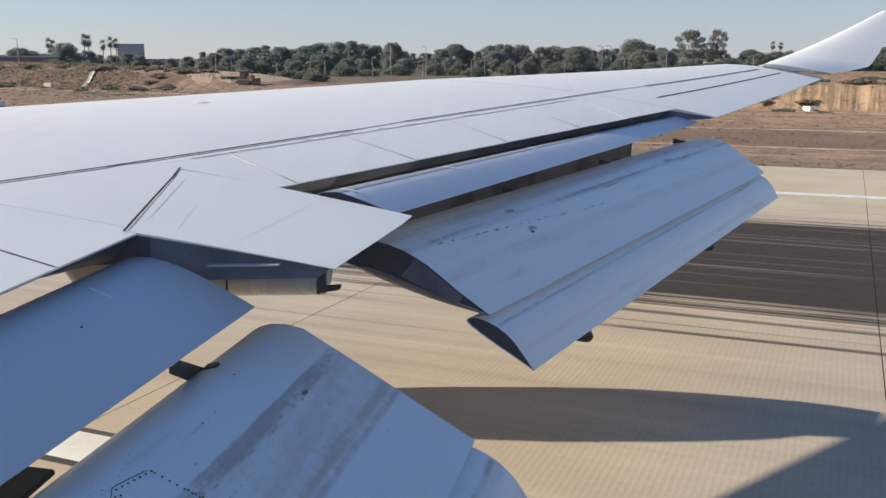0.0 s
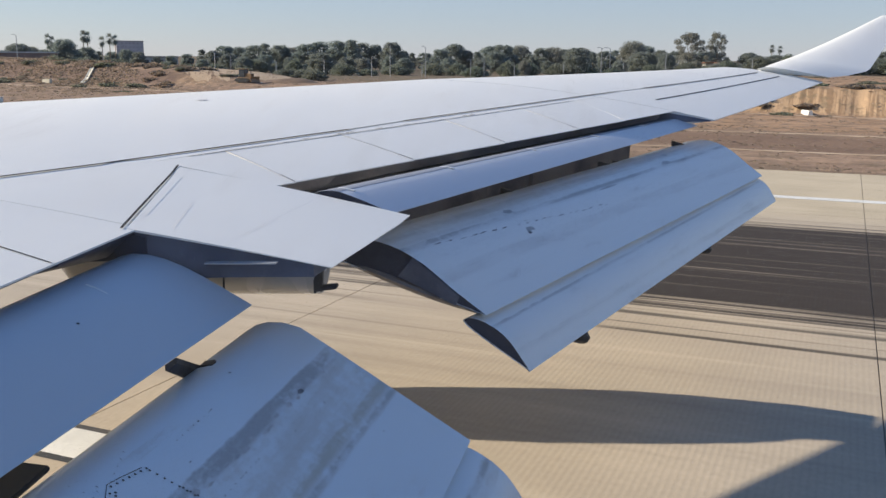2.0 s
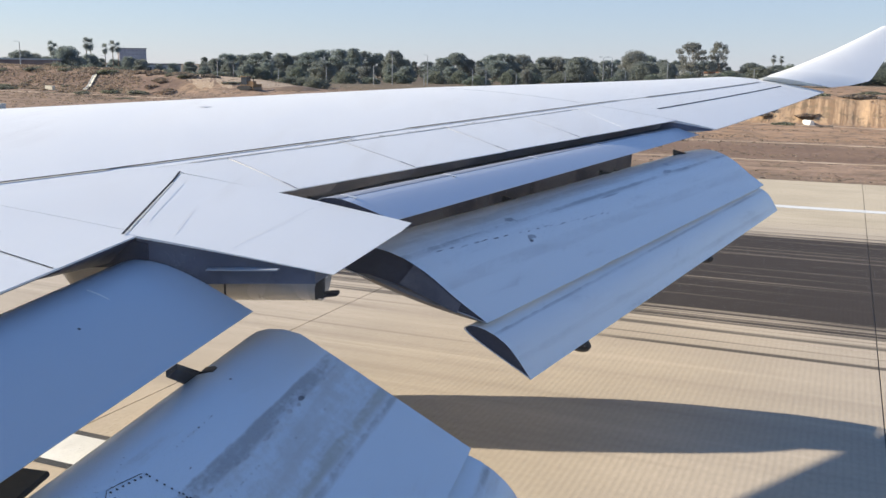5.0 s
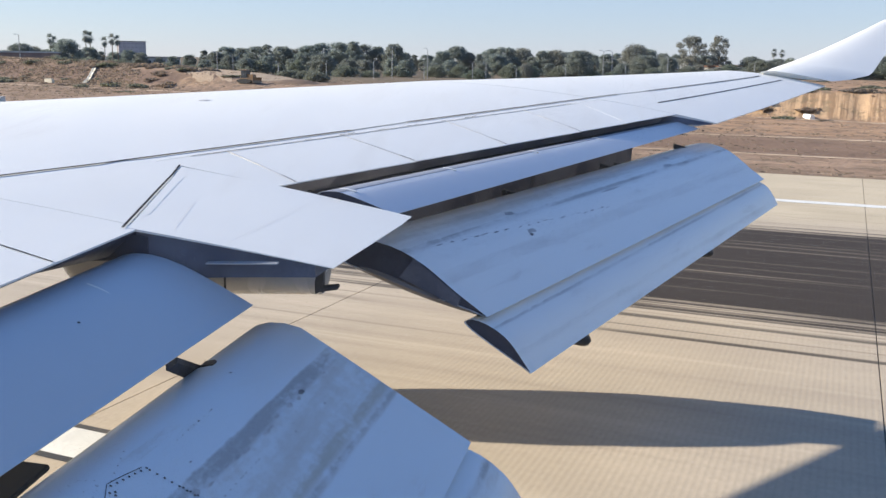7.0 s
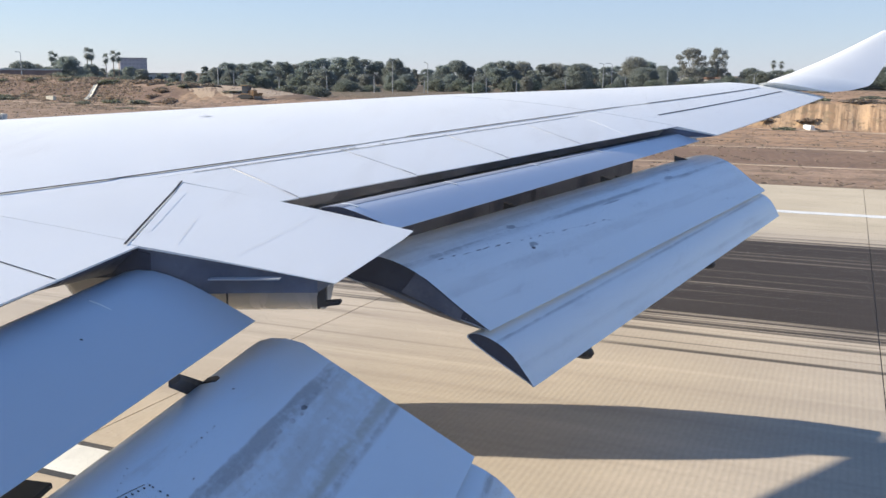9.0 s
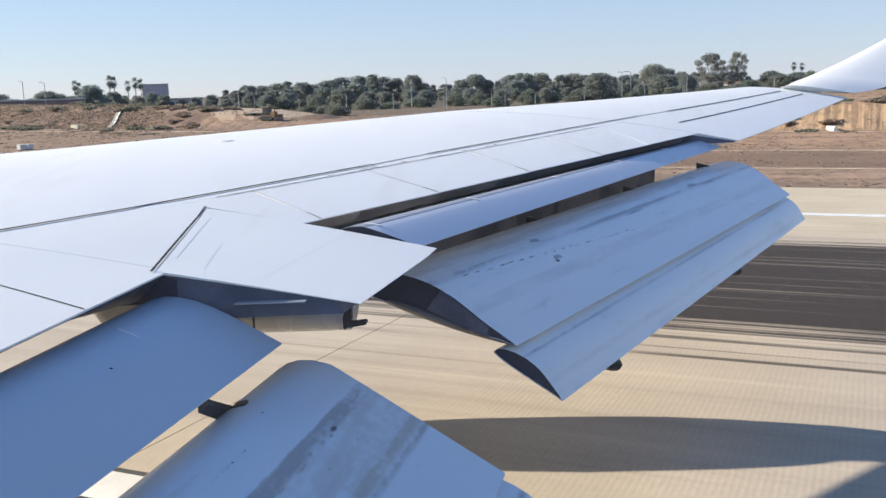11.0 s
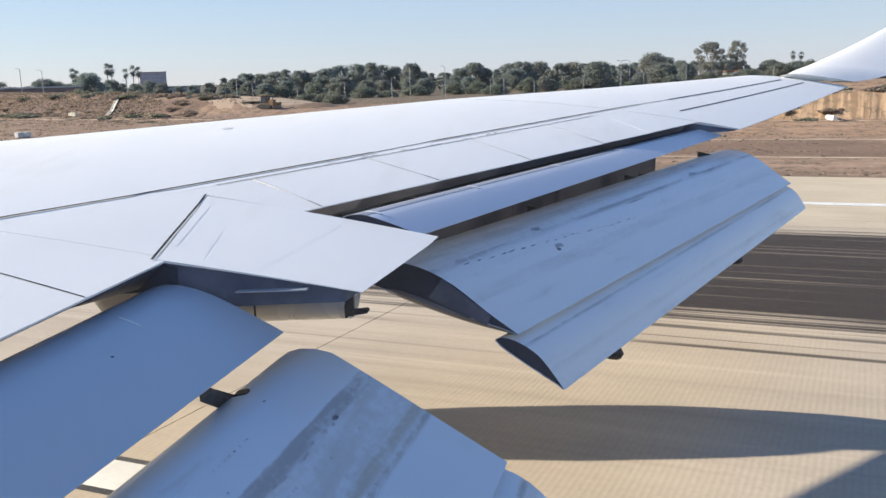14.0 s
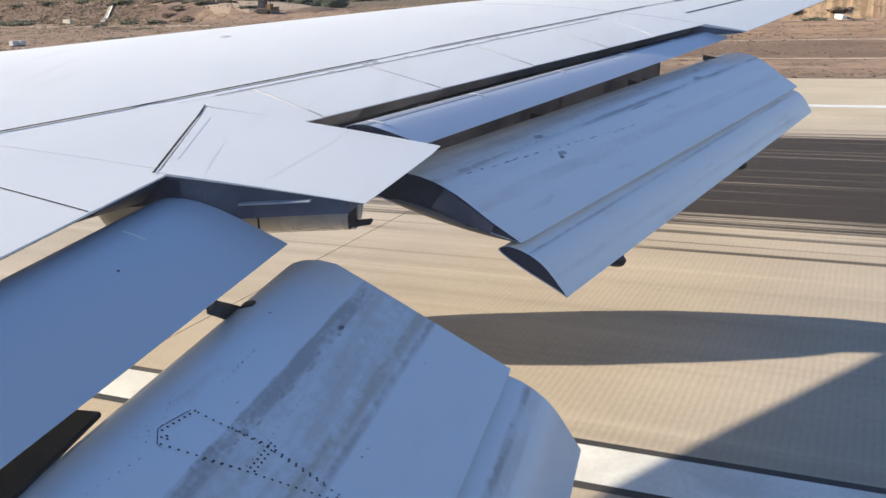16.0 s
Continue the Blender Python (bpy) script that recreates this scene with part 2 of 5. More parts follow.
part("wing", *loft([wing_ring(l, s_trail(l) - 0.01, s_trail(l) - 0.01) for l in span(21.93, 30.6, 14)]), WING_WHITE, airliner, "wing end in gloss white", True)


def panel(name, corners, material, label="", thick=0.045, drop=0.0, lift=0.0, n=6, parent=None):
    """A skin panel that follows the wing's upper surface between four (l, s) corners: front a, b and rear d, c."""
    a, b, c, d = corners
    tops, lows = [], []
    for i in range(n + 1):
        for j in range(n + 1):
            u, v = i / n, j / n
            l = (1 - v) * ((1 - u) * a[0] + u * b[0]) + v * ((1 - u) * d[0] + u * c[0])
            s = (1 - v) * ((1 - u) * a[1] + u * b[1]) + v * ((1 - u) * d[1] + u * c[1])
            z = top(l, s) - drop * v + lift
            tops.append(P(l, s, z))
            lows.append(P(l, s, z - thick * (1 - 0.75 * v)))
    m = n + 1
    verts, faces = tops + lows, []
    k = m * m
    for i in range(n):
        for j in range(n):
            q = (i * m + j, (i + 1) * m + j, (i + 1) * m + j + 1, i * m + j + 1)
            faces += [q, tuple(x + k for x in reversed(q))]
    rim = [i * m for i in range(m)] + [n * m + j for j in range(1, m)] + [i * m + n for i in range(n - 1, -1, -1)] + [j for j in range(n - 1, 0, -1)]
    for x, y in zip(rim, rim[1:] + rim[:1]):
        faces.append((x, y, y + k, x + k))
    return part(name, verts, faces, material, parent or airliner, label, True)


HINGE = [13.75, 15.46, 17.47, 19.41, 21.11]
EDGE = [13.10, 14.89, 16.73, 18.61, 20.06]
g = 0.010
panel("skin_panel", [(12.90, s_hinge(12.90) + g), (13.75 - g, s_hinge(13.75) + g), (13.10 - g, s_spoiler(13.10)), (12.84, s_spoiler(12.84))], WING_WHITE)
for i in range(4):
    panel("spoiler", [(HINGE[i] + g, s_hinge(HINGE[i]) + 0.02), (HINGE[i + 1] - g, s_hinge(HINGE[i + 1]) + 0.02),
                      (EDGE[i + 1] - g, s_spoiler(EDGE[i + 1])), (EDGE[i] + g, s_spoiler(EDGE[i]))], WING_WHITE, "flush white spoiler panel" if i == 0 else "")
panel("skin_panel", [(21.11 + g, s_hinge(21.11) + g), (21.90, s_hinge(21.90) + g), (21.90, s_spoiler(21.90)), (20.06 + g, s_spoiler(20.06))], WING_WHITE)

# aileron between the two flaps, with its deep dark body below the skin
AIL = [(10.55, 15.555), (12.85, 15.175), (12.82, 17.67), (10.70, 17.26)]
aileron = panel("aileron", AIL, WING_WHITE, "flat white inboard aileron", 0.022, 0.0, 0.004)
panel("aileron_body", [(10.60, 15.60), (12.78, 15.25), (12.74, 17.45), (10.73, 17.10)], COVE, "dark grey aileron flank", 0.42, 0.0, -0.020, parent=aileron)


def strip(name, pts, width, material, lift=0.004, parent=None, label=""):
    """A narrow strip laid on the upper skin along (l, s) points."""
    verts, faces = [], []
    dense = []
    for (a, b) in zip(pts, pts[1:]):
        for k in range(12):
            dense.append((a[0] + (b[0] - a[0]) * k / 12, a[1] + (b[1] - a[1]) * k / 12))
    dense.append(pts[-1])
    for i, (l, s) in enumerate(dense):
        a, b = dense[max(0, i - 1)], dense[min(len(dense) - 1, i + 1)]
        d = Vector((b[0] - a[0], b[1] - a[1])).normalized()
        for side in (-0.5, 0.5):
            ll, ss = l - d.y * width * side, s + d.x * width * side
            verts.append(P(ll, ss, top(ll, ss) + lift))
    for i in range(len(dense) - 1):
        faces.append((2 * i, 2 * i + 1, 2 * i + 3, 2 * i + 2))
    return part(name, verts, faces, material, parent or airliner, label)


slot = [(6.0, 11.5), (11.04, 13.90), (12.64, 14.56), (15.84, 16.46), (16.93, 17.08), (22.92, 20.70), (24.05, 21.42), (29.9, 25.15)]
strip("seam", slot[:4], 0.036, SEAM, 0.009, label="dark sealed gap across the skin")
strip("seam", slot[3:5], 0.02, SEAM)
strip("seam", slot[4:6], 0.036, SEAM, 0.009)
strip("seam", slot[5:7], 0.02, SEAM)
strip("seam", slot[6:], 0.045, SEAM, 0.009)
strip("seam", [(13.3, s_hinge(13.3) + 0.012), (20.9, s_hinge(20.9) + 0.012)], 0.016, GREY_SEAM, 0.006, label="fine dark hinge line of the spoilers")
for i in range(9):
    l = 14.9 + 0.42 * i + 0.15 * math.sin(i * 2.1)
    strip("hinge_gap", [(l, s_hinge(l) - 0.03), (l + 0.10 + 0.05 * math.sin(i), s_hinge(l + 0.10) - 0.03)], 0.013, SEAM, 0.006)
for i in range(4):
    h, e = (HINGE[i], s_hinge(HINGE[i]) + 0.05), (EDGE[i], s_spoiler(EDGE[i]) - 0.02)
    bend = (h[0] + (e[0] - h[0]) * 0.8, h[1] + (e[1] - h[1]) * 0.8)
    strip("seam", [h, bend], 0.022, FINE_SEAM, 0.006)
    strip("seam", [bend, e], 0.028, GREY_SEAM, 0.006)
strip("seam", [(22.79, 21.51), (29.9, 25.75)], 0.05, SEAM)
strip("seam", [(7.0, 12.4), (9.65, 14.71), (9.47, 15.45)][1:], 0.016, SEAM)
strip("seam", [(9.65, 14.71), (9.85, 13.9)], 0.016, SEAM)
strip("seam", [(12.90, 15.14), (10.52, 15.52)], 0.022, SEAM, 0.008)
strip("seam", [(10.75, 16.36), (12.80, 16.71)], 0.005, FINE_SEAM, 0.008, aileron)
strip("seam", [(10.80, 15.86), (11.68, 15.73)], 0.005, FINE_SEAM, 0.008, aileron)
strip("seal_strip", [(12.80, 15.25), (11.0, 15.52)], 0.07, WING_WHITE, 0.0055, aileron, "white seal strip along the hinge")
strip("fuel_cap", [(16.78, 14.04), (16.95, 14.09)], 0.12, FINE_SEAM, 0.006, label="small dark flush filler cap")


# ---- flaps ----
HOLLOW = [(0, 0), (0.01, 0.055), (0.035, 0.092), (0.075, 0.123), (0.13, 0.145), (0.2, 0.155), (0.36, 0.126), (0.48, 0.103), (0.6, 0.079), (0.72, 0.055), (0.86, 0.0275), (1, 0)]
HUMPED = [(0, 0), (0.015, 0.03), (0.05, 0.06), (0.12, 0.103), (0.2, 0.142), (0.28, 0.160), (0.354, 0.1665), (0.43, 0.164), (0.5, 0.154), (0.58, 0.136), (0.65, 0.113), (0.795, 0.061), (1, 0)]
TAIL = [(0, 0), (0.015, 0.04), (0.05, 0.08), (0.12, 0.12), (0.22, 0.152), (0.35, 0.172), (0.48, 0.17), (0.58, 0.152), (0.68, 0.122), (0.78, 0.085), (0.9, 0.038), (1, 0)]
THIN = [(0, 0), (0.012, 0.05), (0.04, 0.095), (0.09, 0.135), (0.17, 0.168), (0.27, 0.182), (0.38, 0.178), (0.5, 0.158), (0.62, 0.126), (0.75, 0.085), (0.88, 0.041), (1, 0)]
BROAD = [(0, 0), (0.01, 0.07), (0.03, 0.125), (0.07, 0.175), (0.12, 0.203), (0.2, 0.219), (0.3, 0.223), (0.38, 0.213), (0.5, 0.178), (0.62, 0.138), (0.75, 0.092), (0.88, 0.044), (1, 0)]


def flap_ring(l, nose, tail, profile, scale, belly):
    """A flap's section between its nose and its tail, (s, z) each."""
    nx, nz = nose
    cx, cz = tail[0] - nx, tail[1] - nz
    c = math.hypot(cx, cz)
    ax, az = cx / c, cz / c
    upper = [(x, y * scale) for x, y in reversed(profile)]
    lower = [(x, -belly * math.sin(math.pi * x ** 0.45)) for x in (0.02, 0.08, 0.18, 0.32, 0.5, 0.7, 0.9)] + [(0.998, -0.006)]
    return [P(l, nx + c * (ax * x - az * y), nz + c * (az * x + ax * y)) for x, y in upper + lower]


def flap(name, l0, l1, nose0, tail0, nose1, tail1, profile, scale, belly, material, label):
    """A flap lofted along the span, with dark recessed ribs closing its ends."""
    rings = []
    for i in range(17):
        k = i / 16
        at = lambda p, q: (p[0] + (q[0] - p[0]) * k, p[1] + (q[1] - p[1]) * k)
        rings.append(flap_ring(l0 + (l1 - l0) * k, at(nose0, nose1), at(tail0, tail1), profile, scale, belly))
    body = part(name, *loft(rings, caps=False), material, airliner, label, True)
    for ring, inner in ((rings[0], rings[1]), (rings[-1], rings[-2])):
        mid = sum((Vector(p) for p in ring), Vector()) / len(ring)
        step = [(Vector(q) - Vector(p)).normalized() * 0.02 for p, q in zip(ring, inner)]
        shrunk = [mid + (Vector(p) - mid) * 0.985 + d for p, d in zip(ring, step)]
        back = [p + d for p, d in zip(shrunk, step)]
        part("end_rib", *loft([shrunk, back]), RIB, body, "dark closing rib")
    return body


fore_out = flap("fore_flap", 12.87, 22.0, (16.56, 4.22), (17.48, 4.19), (21.62, 4.55), (22.23, 4.55), BROAD, 1.0, 0.05, FORE_GREY, "smooth pale grey fore flap")
mid_out = flap("mid_flap", 12.9, 22.0, (16.66, 3.78), (18.49, 3.09), (21.94, 4.165), (23.54, 3.59), HUMPED, 1.0, 0.02, FLAP_OUT, "stained pale grey outboard flap")
aft_out = flap("aft_flap", 12.9, 22.0, (18.24, 3.03), (18.98, 2.47), (23.34, 3.54), (23.84, 3.09), TAIL, 0.9, 0.03, TAIL_OUT, "pale grey hinged flap tail")


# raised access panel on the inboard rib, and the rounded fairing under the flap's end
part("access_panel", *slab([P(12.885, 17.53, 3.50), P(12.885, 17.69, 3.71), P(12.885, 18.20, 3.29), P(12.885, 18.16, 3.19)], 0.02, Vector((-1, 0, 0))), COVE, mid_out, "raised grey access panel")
under = []
for i in range(15):
    k = i / 14
    sc, zc = 16.70 + 1.76 * k, 3.745 - 0.675 * k
    f = math.sin(math.pi * (0.06 + 0.88 * k)) ** 0.6
    under.append([P(13.12 + 0.25 * f * math.cos(a), sc + 0.03 * math.sin(a) * f, zc + 0.075 * f * math.sin(a)) for a in (2 * math.pi * j / 16 for j in range(16))])
part("end_fairing", *loft(under), DARK_UNDER, mid_out, "rounded grey fairing under the flap end", True)


def inb(l, p):
    return (p[0] + 0.15 * (l - 10.4), p[1] + 0.045 * (l - 10.4))


def inner_flap(name, nose, tail, profile, scale, belly, material, label):
    return flap(name, 3.5, 10.4, inb(3.5, nose), inb(3.5, tail), nose, tail, profile, scale, belly, material, label)


fore_in = inner_flap("fore_flap", (15.42, 4.05), (16.65, 3.81), THIN, 1.0, 0.05, FORE_IN_SHADED, "smooth pale grey inboard fore flap")
mid_in = inner_flap("mid_flap", (16.54, 3.49), (18.47, 2.70), HOLLOW, 1.0, 0.04, FLAP_IN_SHADED, "stained pale grey inboard flap with rivets")
aft_in = inner_flap("aft_flap", (18.28, 2.64), (19.05, 1.96), TAIL, 0.9, 0.03, FLAP_IN_SHADED, "pale grey inboard flap tail")


def box_between(name, a, b, wide, tall, material, parent, label="", taper=0.6):
    """A tapered arm from a to b, (l, s, z) each."""
    rings = []
    for k, f in ((0, 1.0), (0.15, 1.08), (0.5, 0.95), (0.85, (1 + taper) / 2), (1, taper)):
        l, s, z = (p + (q - p) * k for p, q in zip(a, b))
        w, h = wide * 0.5, tall * f
        rings.append([P(l - w, s, z), P(l + w, s, z), P(l + w, s, z - h), P(l - w, s, z - h)])
    return part(name, *loft(rings), material, parent, label, False, 0.008)


# carriage arms that show dark in the slots between the flaps
for a, b, wide in (((7.28, 15.83, 3.55), (7.28, 16.2, 3.52), 1.16),):
    box_between("carriage_arm", a, b, wide, 0.06, STEEL, mid_in, "black flap carriage arm")
for l, s, z in ((16.15, 18.62, 4.05), (18.75, 20.15, 4.17), (19.1, 20.42, 4.15), (21.3, 21.72, 4.31)):
    box_between("carriage_arm", (l, s - 0.08, z), (l, s + 0.30, z - 0.10), 0.12, 0.10, STEEL, mid_out, "black flap carriage arm")


def on_fore_out(l, x, lift):
    """A place on the outboard fore flap's upper skin."""
    k = (l - 12.87) / 9.13
    nx, nz, tx, tz = 16.56 + 5.06 * k, 4.22 + 0.33 * k, 17.48 + 4.75 * k, 4.19 + 0.36 * k
    c = math.hypot(tx - nx, tz - nz)
    y = lift / c
    for (x0, y0), (x1, y1) in zip(BROAD, BROAD[1:]):
        if x0 <= x < x1:
            y += y0 + (y1 - y0) * (x - x0) / (x1 - x0)
    return Vector(P(l, nx + (tx - nx) * x - (tz - nz) * y, nz + (tz - nz) * x + (tx - nx) * y))


# shade on the fore flap's nose painted as a strip, white tabs across its rear edge
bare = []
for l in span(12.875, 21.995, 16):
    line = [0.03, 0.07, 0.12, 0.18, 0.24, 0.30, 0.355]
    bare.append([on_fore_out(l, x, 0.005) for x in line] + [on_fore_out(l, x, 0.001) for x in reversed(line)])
part("nose_strip", *loft(bare), NOSE_SHADE, fore_out, "bare grey strip over the nose", True)
for l in (13.0, 14.75, 16.7, 18.6, 20.4):
    verts = [on_fore_out(l + d, x, h) for x in (0.24, 0.33, 0.43) for d in (0, 0.035) for h in (0.002, 0.014)]
    part("tab", verts, [(1, 3, 7, 5), (5, 7, 11, 9), (0, 1, 5, 4), (4, 5, 9, 8), (2, 6, 7, 3), (6, 10, 11, 7), (0, 2, 3, 1), (8, 9, 11, 10)], WING_WHITE, fore_out, "short white locating tab")


# ---- track fairings ----
def fairing(name, l, s0, s1, z0, z1, wide, deep, label, material=None):
    """A canoe-shaped fairing hung from its top line, with a round nose and a cut-off tail."""
    rings = []
    for i in range(22):
        k = (i / 21) ** 1.5
        f = math.sin(math.pi * (0.10 + 0.40 * min(k / 0.12, 1))) ** 0.7
        s, z, low = s0 + (s1 - s0) * k, z0 + (z1 - z0) * k, deep * f * (1 - 0.26 * max(0.0, k - 0.35))
        rings.append([P(l + wide * f * math.cos(a), s, z + (0.15 * low * math.sin(a) if a < math.pi else -low * abs(math.sin(a)) ** 0.7)) for a in (2 * math.pi * j / 20 for j in range(20))])
    return part(name, *loft(rings), material or FAIRING, airliner, label, True)


canoe = fairing("track_fairing", 11.32, 14.6, 17.05, 4.12, 4.08, 0.38, 0.455, "glossy beige-grey flap track fairing")
box_between("end_bracket", (11.0, 17.04, 4.06), (11.0, 17.12, 4.06), 0.08, 0.27, STEEL, canoe, "dark bracket at the fairing end", 1.0)
box_between("foot", (11.0, 17.05, 3.84), (11.0, 17.25, 3.86), 0.09, 0.045, STEEL, canoe, "", 0.8)
part("joint", *slab([P(10.925, 16.24, 4.02), P(10.925, 16.255, 4.02), P(10.93, 16.255, 3.74), P(10.93, 16.24, 3.74)], 0.01, Vector((1, 0, 0))), SEAM, canoe)
part("rub_strip", *slab([P(10.575, 16.20, 4.11), P(10.575, 16.81, 4.126), P(10.66, 16.81, 4.126), P(10.66, 16.20, 4.11)], 0.012), UNDER, aileron, "pale seal strip on the aileron flank")


def pod(l, s, z):
    """The blunt tail of a track fairing, showing below the flap's edge."""
    rings = []
    for i in range(13):
        k = -1 + 2 * i / 12
        f = math.sqrt(max(0.01, 1 - abs(k) ** 2.6))
        rings.append([P(l + 0.12 * f * math.cos(t), s + 0.20 * k, z - 0.05 * k + 0.11 * f * math.sin(t)) for t in (2 * math.pi * j / 14 for j in range(14))])
    # the dark colour stands for the shade below the flap's edge
    return part("track_fairing", *loft(rings), STEEL, airliner, "dark blunt tail of a flap track fairing", True)


pod(14.42, 19.53, 2.47)
pod(18.45, 21.75, 2.83)

# cove behind the rear spar, with ribs; its light level is put into the greys
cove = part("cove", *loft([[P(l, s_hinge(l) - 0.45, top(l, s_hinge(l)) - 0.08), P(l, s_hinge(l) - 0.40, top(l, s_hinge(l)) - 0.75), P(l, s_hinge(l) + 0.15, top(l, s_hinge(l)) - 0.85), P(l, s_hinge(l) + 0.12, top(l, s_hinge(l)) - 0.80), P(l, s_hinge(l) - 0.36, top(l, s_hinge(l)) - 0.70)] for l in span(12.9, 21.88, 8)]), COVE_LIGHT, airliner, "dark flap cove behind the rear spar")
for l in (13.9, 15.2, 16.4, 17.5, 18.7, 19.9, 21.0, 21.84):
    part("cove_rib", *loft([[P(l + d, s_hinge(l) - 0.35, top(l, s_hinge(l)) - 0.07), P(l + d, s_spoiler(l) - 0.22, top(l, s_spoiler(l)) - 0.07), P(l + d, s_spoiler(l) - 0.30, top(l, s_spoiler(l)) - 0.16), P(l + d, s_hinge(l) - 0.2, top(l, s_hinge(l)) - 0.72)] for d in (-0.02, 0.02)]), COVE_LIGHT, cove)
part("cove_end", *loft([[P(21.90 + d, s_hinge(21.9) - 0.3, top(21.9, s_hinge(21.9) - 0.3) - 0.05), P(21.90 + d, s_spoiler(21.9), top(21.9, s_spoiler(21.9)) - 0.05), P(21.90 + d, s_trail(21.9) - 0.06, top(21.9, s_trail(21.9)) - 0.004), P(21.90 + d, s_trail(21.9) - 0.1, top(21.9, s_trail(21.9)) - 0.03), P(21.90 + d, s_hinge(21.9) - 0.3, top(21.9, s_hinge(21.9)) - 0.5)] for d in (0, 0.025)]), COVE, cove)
# dark plates added to close the view through the slots
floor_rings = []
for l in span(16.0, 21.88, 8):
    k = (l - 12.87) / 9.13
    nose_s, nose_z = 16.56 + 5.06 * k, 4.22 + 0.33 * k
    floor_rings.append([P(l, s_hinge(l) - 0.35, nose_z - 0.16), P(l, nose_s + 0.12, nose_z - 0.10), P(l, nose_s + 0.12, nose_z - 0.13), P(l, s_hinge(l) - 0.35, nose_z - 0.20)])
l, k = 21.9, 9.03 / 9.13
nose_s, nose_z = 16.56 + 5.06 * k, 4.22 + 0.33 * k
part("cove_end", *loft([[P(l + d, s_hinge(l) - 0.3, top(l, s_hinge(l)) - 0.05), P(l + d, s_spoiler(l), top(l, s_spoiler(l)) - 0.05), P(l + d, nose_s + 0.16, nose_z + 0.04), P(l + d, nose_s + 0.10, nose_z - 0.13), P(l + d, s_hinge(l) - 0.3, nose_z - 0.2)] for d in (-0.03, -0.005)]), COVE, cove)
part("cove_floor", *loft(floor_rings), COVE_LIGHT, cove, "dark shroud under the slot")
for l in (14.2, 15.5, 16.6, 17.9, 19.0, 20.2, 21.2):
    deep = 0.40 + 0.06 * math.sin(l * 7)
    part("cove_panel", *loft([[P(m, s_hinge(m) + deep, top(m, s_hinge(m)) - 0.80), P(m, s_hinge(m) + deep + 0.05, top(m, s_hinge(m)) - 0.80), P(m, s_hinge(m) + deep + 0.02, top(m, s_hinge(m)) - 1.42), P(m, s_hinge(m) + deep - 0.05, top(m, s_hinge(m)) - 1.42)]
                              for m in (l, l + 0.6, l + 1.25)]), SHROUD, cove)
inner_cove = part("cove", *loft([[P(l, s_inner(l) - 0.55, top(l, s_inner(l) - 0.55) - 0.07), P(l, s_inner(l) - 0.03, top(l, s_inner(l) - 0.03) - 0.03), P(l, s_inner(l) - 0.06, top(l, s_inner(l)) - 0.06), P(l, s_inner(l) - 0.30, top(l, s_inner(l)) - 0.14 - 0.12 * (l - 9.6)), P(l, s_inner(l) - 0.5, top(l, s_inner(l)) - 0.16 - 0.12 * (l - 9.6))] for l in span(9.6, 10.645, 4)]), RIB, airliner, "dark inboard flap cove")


# dark sheet added under the skin: the inboard cove's shade as colour
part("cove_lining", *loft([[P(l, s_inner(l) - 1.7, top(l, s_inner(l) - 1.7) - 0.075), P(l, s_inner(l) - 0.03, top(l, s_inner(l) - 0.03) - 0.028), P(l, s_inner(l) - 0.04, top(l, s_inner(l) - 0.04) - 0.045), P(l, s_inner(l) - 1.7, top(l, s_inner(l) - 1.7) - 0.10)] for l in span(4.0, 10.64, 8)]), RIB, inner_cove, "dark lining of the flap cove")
# dark plates added over pale gaps beside the aileron
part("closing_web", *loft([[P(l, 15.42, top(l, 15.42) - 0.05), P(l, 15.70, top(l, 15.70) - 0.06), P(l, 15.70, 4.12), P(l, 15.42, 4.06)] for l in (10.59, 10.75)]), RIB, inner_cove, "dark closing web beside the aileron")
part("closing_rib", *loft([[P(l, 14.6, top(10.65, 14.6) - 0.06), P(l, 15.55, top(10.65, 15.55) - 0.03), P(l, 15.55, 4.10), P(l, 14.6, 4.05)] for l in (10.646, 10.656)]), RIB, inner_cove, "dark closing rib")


# ---- marks on the flaps ----
def on_flap(l, x, inboard, lift=0.004):
    """A place on the main flaps' upper skin, by station and share of the chord."""
    if inboard:
        (nx, nz), (tx, tz), profile = inb(l, (16.54, 3.49)), inb(l, (18.47, 2.70)), HOLLOW
    else:
        k = (l - 12.9) / 9.1
        nx, nz, tx, tz, profile = 16.66 + 5.28 * k, 3.78 + 0.385 * k, 18.49 + 5.05 * k, 3.09 + 0.50 * k, HUMPED
    c = math.hypot(tx - nx, tz - nz)
    ax, az = (tx - nx) / c, (tz - nz) / c
    y = 0.0
    for (x0, y0), (x1, y1) in zip(profile, profile[1:]):
        if x0 <= x <= x1:
            y = y0 + (y1 - y0) * (x - x0) / (x1 - x0)
    y += lift / c
    return Vector(P(l, nx + c * (ax * x - az * y), nz + c * (az * x + ax * y)))


rivet_verts, rivet_faces = [], []


